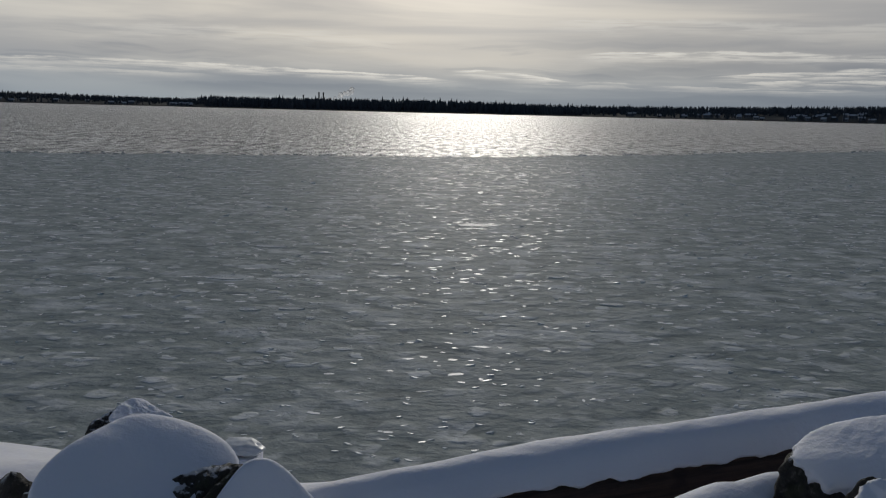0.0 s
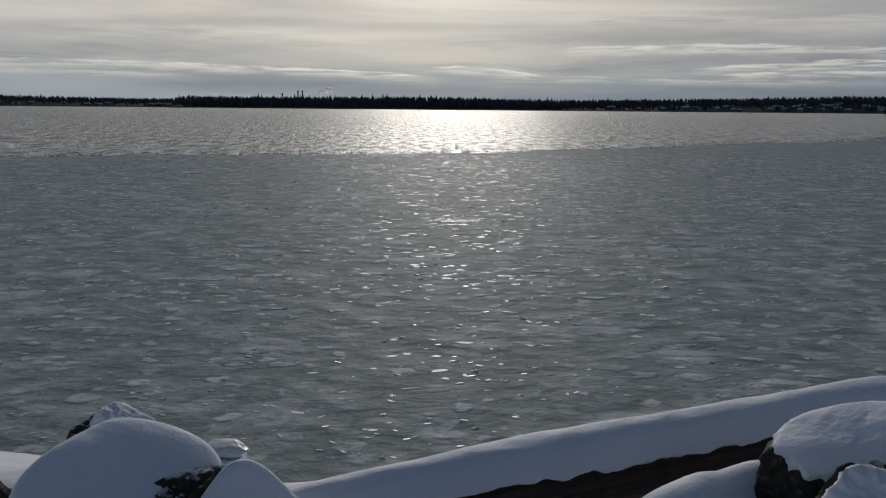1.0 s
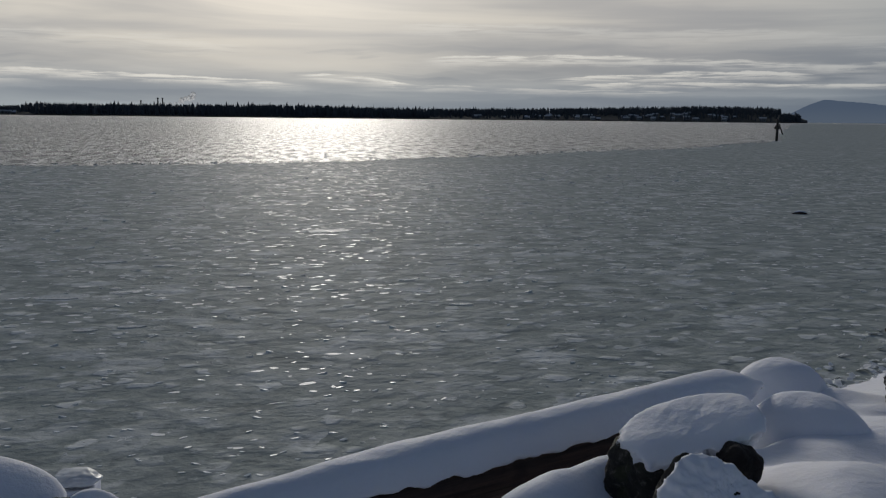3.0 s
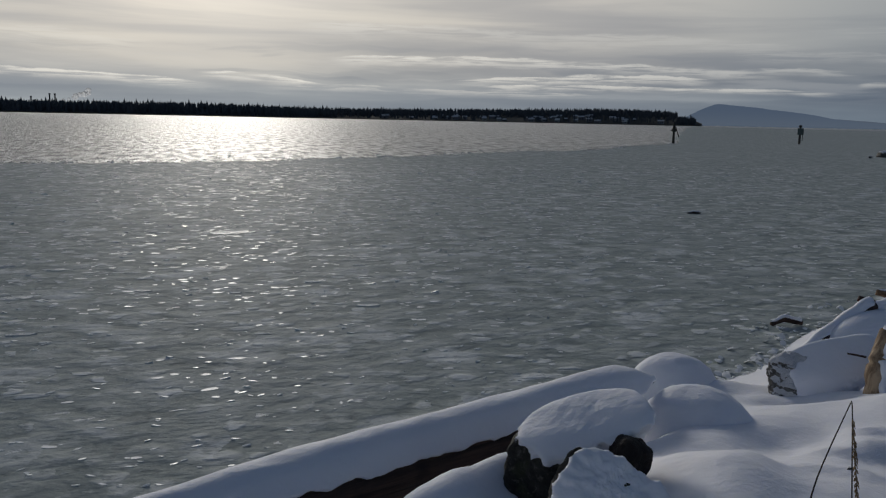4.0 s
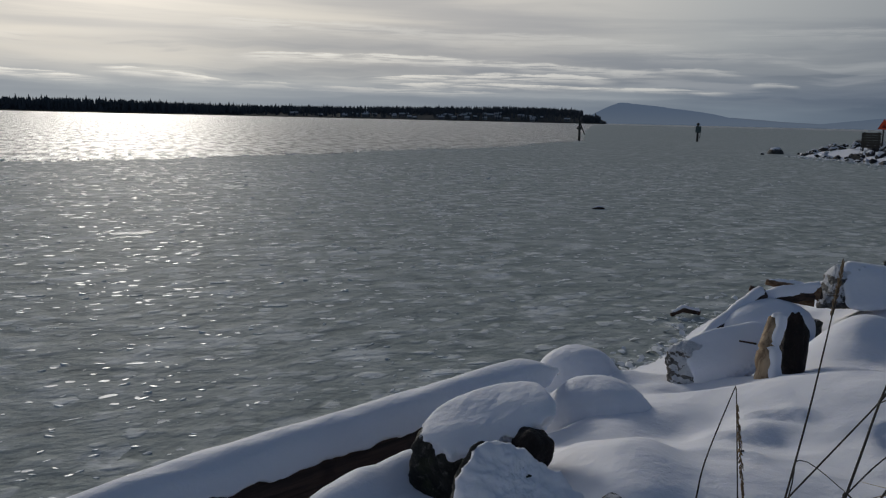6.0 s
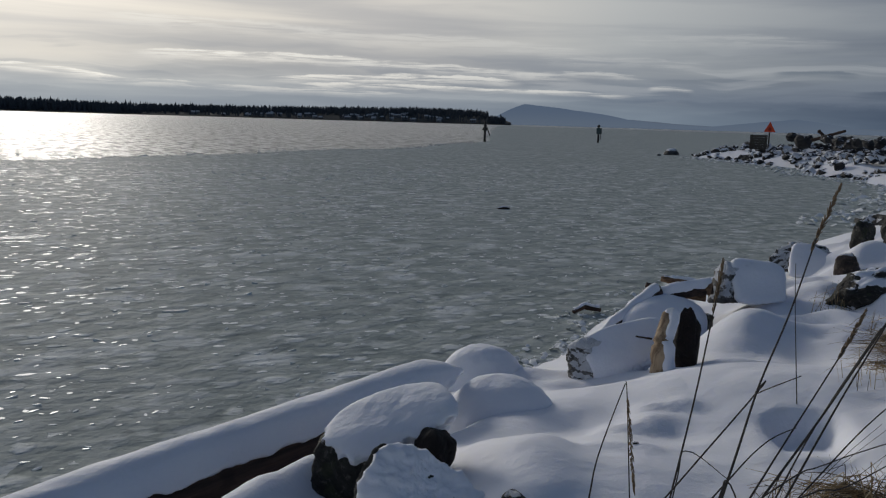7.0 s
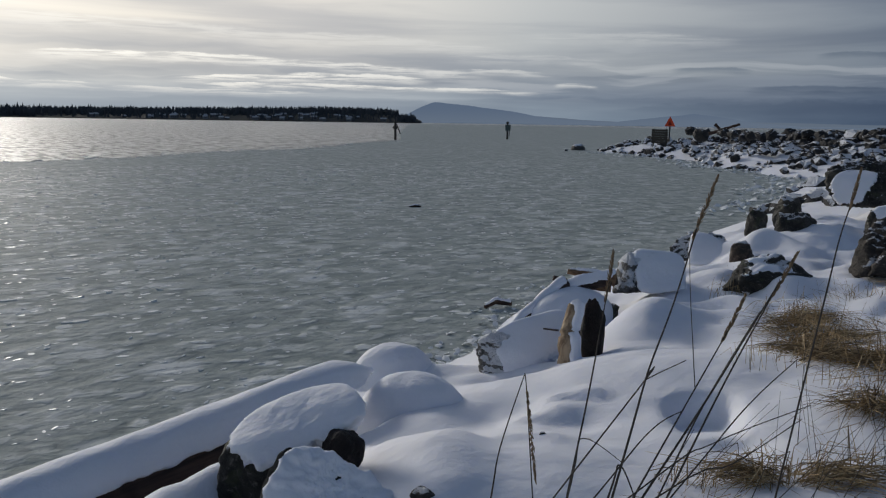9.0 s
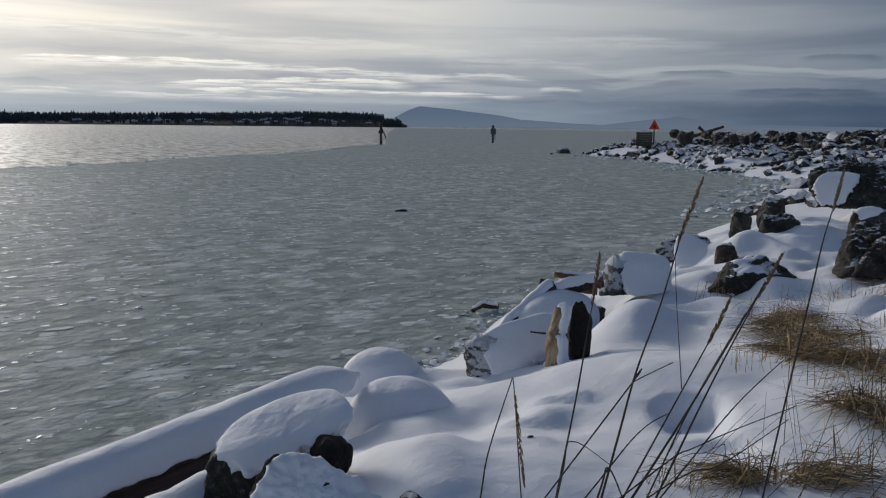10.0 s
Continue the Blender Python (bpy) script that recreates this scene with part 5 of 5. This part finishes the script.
# ---- dune grass ----
def stalk(pts, head=None, r=0.004, label="thin dark dry grass stalk rising from the snow", mat=None):
    """A stem along the points down to the ground, with a seed head on its upper part."""
    p0, p1 = Vector(pts[0]), Vector(pts[1])
    g = ground_at(p0.x, p0.y)
    d = (p0 - p1).normalized()
    d.z = min(d.z, -0.35)
    foot = p0 + d * max(0.02, (p0.z - g + 0.03) / -d.z)
    o = foot
    ob = thing("grass_stalk", pose(*o), label, "grass", "tall dry dune grass stalks")
    ctrl = [foot] + [Vector(p) for p in pts]
    line = []
    for k in range(len(ctrl) - 1):
        a, b, c, e = ctrl[max(k - 1, 0)], ctrl[k], ctrl[k + 1], ctrl[min(k + 2, len(ctrl) - 1)]
        for j in range(5):
            u = j / 5
            line.append(0.5 * (2 * b + (c - a) * u + (2 * a - 5 * b + 4 * c - e) * u * u + (3 * b - a - 3 * c + e) * u ** 3) - o)
    line.append(ctrl[-1] - o)
    n = len(line)
    part("stem", tube(bmesh.new(), line, [r * (1 - 0.55 * k / n) for k in range(n)], 5), mat or STEM, ob)
    if head:
        a, b = Vector(head[0]) - o, Vector(head[1]) - o
        bm = bmesh.new()
        rr = random.Random(int(o.x * 1000))
        for k in range(130):
            u = k / 130
            c = a.lerp(b, u)
            w = 0.0062 * (0.35 + math.sin(math.pi * (0.12 + 0.85 * u)))
            side = Vector((rr.uniform(-1, 1), rr.uniform(-1, 1), rr.uniform(-0.4, 0.4))).normalized()
            tip = c + side * w + (b - a).normalized() * 0.016
            tube(bm, [c, c.lerp(tip, 0.5) + side * 0.0012, tip], [0.0012, 0.0019, 0.0004], 3, False)
        part("seed_head", bm, SEED, ob, "bristly tan seed head")
    return ob


stalk([(3.29, 1.80, 1.76), (3.34, 1.82, 1.92), (3.43, 1.81, 2.165)])
stalk([(3.47, 1.79, 1.70), (3.432, 1.80, 2.12), (3.43, 1.81, 2.17)], ((3.425, 1.79, 2.12), (3.40, 1.70, 1.83)), 0.003, "broken dry grass stalk with its seed head hanging")
stalk([(3.41, 1.56, 1.82), (3.5, 1.57, 2.16), (3.57, 1.59, 2.41), (3.63, 1.62, 2.55)], ((3.585, 1.60, 2.44), (3.645, 1.63, 2.60)))
stalk([(3.36, 1.32, 1.93), (3.42, 1.31, 2.14), (3.48, 1.31, 2.31), (3.55, 1.29, 2.51), (3.61, 1.27, 2.74)], ((3.595, 1.275, 2.69), (3.67, 1.26, 2.87)), 0.0045, "tallest dry grass stalk with a bristly seed head")
stalk([(3.47, 1.34, 2.24), (3.49, 1.33, 2.27), (3.48, 1.18, 2.37)], None, 0.003)
stalk([(3.40, 1.28, 1.93), (3.59, 1.28, 2.15), (3.80, 1.25, 2.45)], ((3.74, 1.26, 2.36), (3.83, 1.25, 2.50)))
stalk([(3.42, 1.26, 1.94), (3.65, 1.24, 2.19), (3.85, 1.24, 2.39), (3.98, 1.23, 2.54)], ((3.94, 1.23, 2.49), (4.06, 1.23, 2.62)), 0.0045)
stalk([(3.54, 1.27, 1.90), (3.79, 1.27, 2.23), (4.03, 1.28, 2.49)], None, 0.0045)
stalk([(3.47, 1.25, 1.92), (3.68, 1.26, 2.18), (3.93, 1.26, 2.44)], None, 0.0035)
stalk([(3.33, 1.21, 2.00), (3.65, 1.20, 2.08), (4.01, 1.11, 2.16)], None, 0.003)
stalk([(3.36, 1.19, 1.97), (3.70, 1.16, 2.02), (3.95, 1.10, 2.13)], None, 0.003)
stalk([(3.25, 1.29, 1.97), (3.43, 1.25, 2.15), (3.56, 1.24, 2.19)], None, 0.003)
stalk([(3.49, 1.17, 2.01), (3.71, 1.13, 2.21), (3.90, 1.10, 2.33)], None, 0.003)
stalk([(4.71, 1.50, 2.33), (4.77, 1.49, 2.60), (4.83, 1.47, 2.80)], ((4.80, 1.48, 2.70), (4.84, 1.47, 2.86)), 0.0045)
stalk([(3.35, 1.48, 1.92), (3.44, 1.53, 2.03), (3.60, 1.50, 1.92)], None, 0.0028, "bent broken dry grass stalk")
stalk([(3.28, 1.26, 1.98), (3.30, 1.24, 2.08), (3.33, 1.20, 1.98)], None, 0.004, "bent broken dry grass stalk")
stalk([(6.08, 3.18, 1.60), (6.03, 3.18, 1.90), (5.98, 3.17, 2.2)], None, 0.004)


def tuft(x, y, wide, n, tall, lean, seed, label, lie=0.5, kink=0.35):
    """A clump of dry blades: some straight, some snapped over."""
    r = random.Random(seed)
    verts, faces = [], []
    for _ in range(n):
        px, py = x + r.gauss(0, wide * 0.4), y + r.gauss(0, wide * 0.33)
        g = ground_at(px, py)
        h = tall * r.uniform(0.35, 1.15)
        a = lean + r.gauss(0, 0.8)
        side = Vector((math.cos(a), math.sin(a), 0))
        p = Vector((px, py, g - 0.04))
        up = Vector((0, 0, 1))
        if kink > 0.4 and r.random() < 0.55:
            a = lean + r.gauss(0, 0.45)
            side = Vector((math.cos(a), math.sin(a), 0))
            p.z = g + r.uniform(-0.02, 0.05)
            q = p + side * h * r.uniform(0.9, 1.7)
            end = Vector((q.x, q.y, ground_at(q.x, q.y) + r.uniform(-0.01, 0.07)))
            k = p.lerp(end, 0.5) + up * r.uniform(0.0, 0.07)
            pts = [p, p.lerp(k, 0.5) + up * 0.015, k, k.lerp(end, 0.5) + up * 0.015, end]
        elif r.random() < kink:
            k = p + side * h * r.uniform(0.05, 0.35) + up * (h * r.uniform(0.35, 0.75) + 0.04)
            b = a + r.gauss(0, 0.7)
            end = k + Vector((math.cos(b), math.sin(b), 0)) * h * r.uniform(0.4, 0.9) - up * h * r.uniform(-0.15, 0.5)
            end.z = max(end.z, g + 0.01)
            pts = [p, p.lerp(k, 0.55), k, k.lerp(end, 0.5), end]
        else:
            out = h * r.uniform(0.1, 1.0) * lie * 1.6
            rise = math.sqrt(max(h * h - min(out, h * 0.97) ** 2, 0.0)) + 0.05
            end = p + side * out + up * rise
            mid = p.lerp(end, 0.5) + up * 0.06 * h
            pts = [p, p.lerp(mid, 0.5) + up * 0.02 * h, mid, mid.lerp(end, 0.5) + up * 0.01 * h, end]
        w = r.uniform(0.0014, 0.0034)
        cross = Vector((-side.y, side.x, 0))
        base = len(verts)
        for q, k in zip(pts, (1, 1, 0.9, 0.7, 0.25)):
            verts += [tuple(q + cross * w * k), tuple(q - cross * w * k), tuple(q + up * w * k * 1.3)]
        for k in range(4):
            b = base + 3 * k
            faces += [(b, b + 1, b + 4, b + 3), (b + 1, b + 2, b + 5, b + 4), (b + 2, b, b + 3, b + 5)]
    me = bpy.data.meshes.new("grass_tuft")
    me.from_pydata(verts, [], faces)
    me.materials.append(STRAW)
    return tagged(new("grass_tuft", me), label, "grass", "", "stuff")


MAT, SPARSE = "matted clump of dry tan dune grass in snow", "sparse dry grass blades standing in snow"
for k, (x, y, wide, n, tall, lie, label) in enumerate([
        (9.35, 4.45, 0.40, 220, 0.26, 0.6, MAT), (8.85, 4.0, 0.42, 300, 0.26, 0.5, MAT), (8.3, 3.6, 0.40, 300, 0.26, 0.6, MAT), (7.75, 3.25, 0.34, 280, 0.25, 0.6, MAT), (7.2, 2.95, 0.28, 240, 0.24, 0.5, MAT),
        (7.35, 2.5, 0.32, 260, 0.24, 0.8, MAT), (7.05, 2.2, 0.32, 240, 0.24, 0.8, MAT), (6.4, 2.05, 0.24, 210, 0.22, 0.7, MAT), (6.25, 1.85, 0.24, 170, 0.22, 0.8, MAT),
        (5.05, 1.9, 0.16, 90, 0.18, 0.8, MAT), (5.28, 1.78, 0.22, 170, 0.22, 0.8, MAT), (4.25, 1.5, 0.3, 90, 0.22, 0.9, MAT), (3.55, 1.38, 0.25, 70, 0.22, 0.85, MAT),
        (10.2, 5.75, 0.25, 24, 0.34, 0.2, SPARSE), (9.7, 5.7, 0.2, 14, 0.26, 0.4, SPARSE), (6.8, 3.1, 0.3, 26, 0.22, 0.3, SPARSE), (9.4, 4.9, 0.2, 14, 0.26, 0.5, SPARSE), (10.6, 4.6, 0.4, 55, 0.26, 1.0, SPARSE), (10.8, 4.2, 0.5, 55, 0.26, 1.0, SPARSE), (9.3, 3.6, 0.6, 70, 0.24, 1.1, SPARSE), (6.7, 2.5, 0.35, 24, 0.22, 0.6, SPARSE), (5.7, 1.7, 0.4, 30, 0.3, 0.8, SPARSE),
        (4.72, 2.08, 0.28, 60, 0.16, 0.7, SPARSE), (5.15, 1.98, 0.26, 110, 0.2, 0.6, MAT)]):
    tuft(x, y, wide, int(n * (0.9 if label == SPARSE else 1.15)), tall * (1.15 if label == SPARSE else 1.3), (-0.7, 2.5, -1.0, 2.8)[k % 4], 40 + k, label, lie if label == SPARSE else lie + 0.6, 0.4 if label == SPARSE else 0.5)
r = random.Random(8)
for k in range(40):
    x, y = r.uniform(4.5, 6.4), r.uniform(1.35, 2.2)
    z = ground_at(x, y)
    a, h = r.uniform(-0.9, 1.6), r.uniform(0.22, 0.62)
    c = Vector((math.cos(a) * 0.62, math.sin(a) * 0.45 - 0.15, 0.72)).normalized()
    o = Vector((x, y, z))
    stalk([tuple(o + c * h * 0.15), tuple(o + c * h * 0.55 + Vector((0, 0, 0.01))), tuple(o + c * h)], None, r.uniform(0.0016, 0.0028))


# ---- floes in the ice ----
def floes():
    r = random.Random(31)
    shapes = []
    for k in range(10):
        n = r.randrange(9, 13)
        ring = []
        for j in range(n):
            a = 2 * math.pi * j / n + r.uniform(-0.2, 0.2)
            q = r.uniform(0.65, 1.1)
            ring.append((q * math.cos(a), q * math.sin(a)))
        v = [(x * 1.06, y * 1.06, -0.03) for x, y in ring] + [(x, y, 0.012 + r.uniform(0, 0.014)) for x, y in ring] + [(x * 0.8, y * 0.8, 0.014) for x, y in ring] + [(0, 0, 0.013)]
        f = []
        for j in range(n):
            i = (j + 1) % n
            f += [(j, i, n + i, n + j), (n + j, n + i, 2 * n + i, 2 * n + j), (2 * n + j, 2 * n + i, 3 * n)]
        shapes.append((np.array(v), f))
    meshes = []
    for v, f in shapes:
        me = bpy.data.meshes.new("ice_plate")
        me.from_pydata(v.tolist(), [], f)
        me.materials.append(PLATE)
        meshes.append(me)
    verts, faces, base, singles, rest, turn = [], [], 0, 0, 0, 0
    rng = np.random.default_rng(6)
    py = 6 + 40 * rng.random(20000) ** 1.2
    px = rng.uniform(-0.62, 1.0, 20000) * (py + 3) + 1.6
    spots = np.stack([px, py, shore_distance(px, py)], -1).tolist()
    while singles < 90 or rest < 900:
        x, y, d = spots[turn]
        turn += 1
        if d > -0.5:
            continue
        if x > 0.6 * y and r.random() < 0.85:
            continue
        s = r.uniform(0.03, 0.10) if r.random() < 0.88 else r.uniform(0.10, 0.2)
        m = pose(x, y, -0.002, r.gauss(0, 0.7), r.gauss(0, 0.5), r.uniform(-20, 35)) @ Matrix.Diagonal((s * r.uniform(1.5, 3.2), s, 0.1, 1))
        if y < 13 and s > 0.075:
            continue
        k = r.randrange(10)
        if s > 0.045 and y < 26 and singles < 90:
            ob = new("ice_plate", meshes[k])
            ob.parent = ICE_SHEET
            ob.matrix_world = m
            singles += 1
        elif rest < 900:
            v, f = shapes[k]
            mm = np.array(m)
            verts.append(v @ mm[:3, :3].T + mm[:3, 3])
            faces += [[i + base for i in q] for q in f]
            base += len(v)
            rest += 1
    # floes large enough to tell apart: x, y, half width
    for k, (x, y, w) in enumerate(((-1.44, 20.3, 0.24), (0.15, 21.5, 0.19), (1.82, 21.4, 0.64), (-2.76, 17.1, 0.37), (-2.68, 13.7, 0.31), (-1.72, 11.55, 0.19), (-1.12, 11.66, 0.21), (3.18, 14.6, 0.15), (0.23, 14.3, 0.18), (3.85, 12.55, 0.22), (1.76, 13.9, 0.12), (-1.5, 16.5, 0.18), (4.28, 16.2, 0.14), (20.85, 30.95, 0.35))):
        ob = new("ice_plate", meshes[k % 10])
        ob.parent = ICE_SHEET
        ob.matrix_world = pose(x, y, 0.004, 1.0, 0, r.uniform(-12, 12)) @ Matrix.Diagonal((w, w * r.uniform(0.35, 0.55), 0.45, 1))
    me = bpy.data.meshes.new("brash_ice")
    me.from_pydata(np.concatenate(verts).tolist(), [], faces)
    me.materials.append(PLATE)
    ob = new("brash_ice", me)
    ob.parent = ICE_SHEET
    tagged(ob, "small brash ice floes", "", "", "stuff")
    # pale wind-drawn slivers of ice further out
    verts, faces = [], []
    for x, y, d in zip(rng.uniform(-0.62, 0.8, 6500), 7 + 46 * rng.random(6500) ** 0.9, rng.random(6500)):
        x = x * (y + 3) + 1.6
        if y > ice_edge(np.array([x]))[0] - 1 or x > 0.45 * y and d < 0.6 or d < 0.25 or y < 12 and d < 0.75:
            continue
        a, b, c = r.uniform(0.03, 0.22) ** 1.3 * (0.5 + y / 30), r.uniform(0.012, 0.07) * (0.5 + y / 30), r.gauss(0, 0.25)
        base, k = len(verts), r.randrange(6, 9)
        for j in range(k):
            u = 2 * math.pi * j / k
            px, py = a * math.cos(u) * r.uniform(0.6, 1.2), b * math.sin(u) * r.uniform(0.6, 1.2)
            verts.append((x + px * math.cos(c) - py * math.sin(c), y + px * math.sin(c) + py * math.cos(c), 0.002 + r.uniform(0, 0.003)))
        verts += [(vx, vy, -0.01) for vx, vy, _ in verts[base:base + k]]
        faces += [tuple(range(base, base + k))] + [(base + j, base + k + j, base + k + (j + 1) % k, base + (j + 1) % k) for j in range(k)]
    me = bpy.data.meshes.new("ice_slivers")
    me.from_pydata(verts, [], faces)
    me.materials.append(PALE_ICE)
    ob = new("ice_slivers", me)
    ob.parent = ICE_SHEET
    tagged(ob, "pale slivers of floating ice", "", "", "stuff")
    # tilted glassy splinters
    verts, faces = [], []
    for x, y, d in spots[turn:turn + 3600]:
        if d > -0.3 or (abs(x / y) > 0.6 and r.random() < 0.6):
            continue
        s, a = r.uniform(0.008, 0.03) * (0.5 + y / 22), r.uniform(-0.7, 0.7)
        c, q = math.cos(a), math.sin(a)
        lift, slope, slip = r.uniform(0.002, 0.004), r.gauss(0, 0.07), r.gauss(0, 0.09)
        base = len(verts)
        for u, v in ((-2.0, -0.4), (0.2, -0.7), (2.1, 0.1), (0.6, 0.7), (-1.2, 0.5)):
            u, v = u * s * r.uniform(0.7, 1.3), v * s * r.uniform(0.6, 1.2)
            verts.append((x + c * u - q * v, y + q * u + c * v, lift + v * slope + u * slip + (abs(slope) + 1.5 * abs(slip)) * s))
        verts += [(vx, vy, -0.004) for vx, vy, _ in verts[base:base + 5]]
        faces += [tuple(range(base, base + 5))] + [(base + k, base + 5 + k, base + 5 + (k + 1) % 5, base + (k + 1) % 5) for k in range(5)]
    me = bpy.data.meshes.new("ice_splinters")
    me.from_pydata(verts, [], faces)
    me.materials.append(GLINT)
    ob = new("ice_splinters", me)
    ob.parent = ICE_SHEET
    tagged(ob, "small glinting ice splinters", "", "", "stuff")


floes()


# ---- ice rubble along the water's edge ----
def shore_rubble():
    r = random.Random(77)
    shapes = []
    for k in range(5):
        b = rock_bm(300 + k, 0.5, 0.45, 0.32, 2, 8, 0.08, 0.08)
        b.verts.index_update()
        shapes.append((np.array([v.co[:] for v in b.verts]), [[v.index for v in f.verts] for f in b.faces]))
        b.free()
    verts, faces, base = [], [], 0
    near = [(p, q) for p, q in zip(SHORE[6:11], SHORE[7:12])]
    line = [(p, q) for p, q in zip(SHORE[14:22], SHORE[15:23])]
    for n in range(1150):
        p, q = near[r.randrange(len(near))] if n < 300 else line[r.randrange(len(line))]
        c = p + (q - p) * r.random()
        out = np.array([-(q - p)[1], (q - p)[0]]) / np.hypot(*(q - p))
        c = c + out * abs(r.gauss(0, 0.4)) * (1 if n < 300 else 3.4)
        s = r.uniform(0.03, 0.12) * (1 if n < 300 else 3.0)
        m = np.array(pose(c[0], c[1], 0.02, r.uniform(-30, 30), r.uniform(-30, 30), r.uniform(0, 360)) @ Matrix.Diagonal((s * 1.3, s, s * 0.28, 1)))
        v, f = shapes[r.randrange(5)]
        verts.append(v @ m[:3, :3].T + m[:3, 3])
        faces += [[i + base for i in k] for k in f]
        base += len(v)
    me = bpy.data.meshes.new("ice_rubble")
    me.from_pydata(np.concatenate(verts).tolist(), [], faces)
    me.materials.append(PALE_ICE)
    tagged(new("ice_rubble", me), "broken grey ice lumps along the waterline", "ice", "", "stuff")


shore_rubble()


def edge_brash():
    """Loose chunks where the ice ends against open water."""
    r = random.Random(91)
    verts, faces = [], []
    rng = np.random.default_rng(9)
    xs = rng.uniform(-34, 75, 600)
    for x, e in zip(xs.tolist(), ice_edge(xs).tolist()):
        y = e + r.gauss(-0.5, 2.2)
        a, b, h = r.uniform(0.06, 0.3), r.uniform(0.04, 0.18), r.uniform(0.004, 0.018)
        base, k, o = len(verts), 6, r.uniform(0, 3)
        for z, q in ((-0.1, 1.0), (h, 0.75)):
            for j in range(k):
                u = o + 2 * math.pi * j / k
                verts.append((x + a * q * math.cos(u) * r.uniform(0.7, 1.2), y + b * q * math.sin(u) * r.uniform(0.7, 1.2), z * r.uniform(0.7, 1.2)))
        faces += [tuple(range(base + k, base + 2 * k))] + [(base + j, base + (j + 1) % k, base + k + (j + 1) % k, base + k + j) for j in range(k)]
    me = bpy.data.meshes.new("edge_brash")
    me.from_pydata(verts, [], faces)
    me.materials.append(PLATE)
    tagged(new("edge_brash", me), "broken brash ice along the edge of open water", "ice", "", "stuff")


edge_brash()
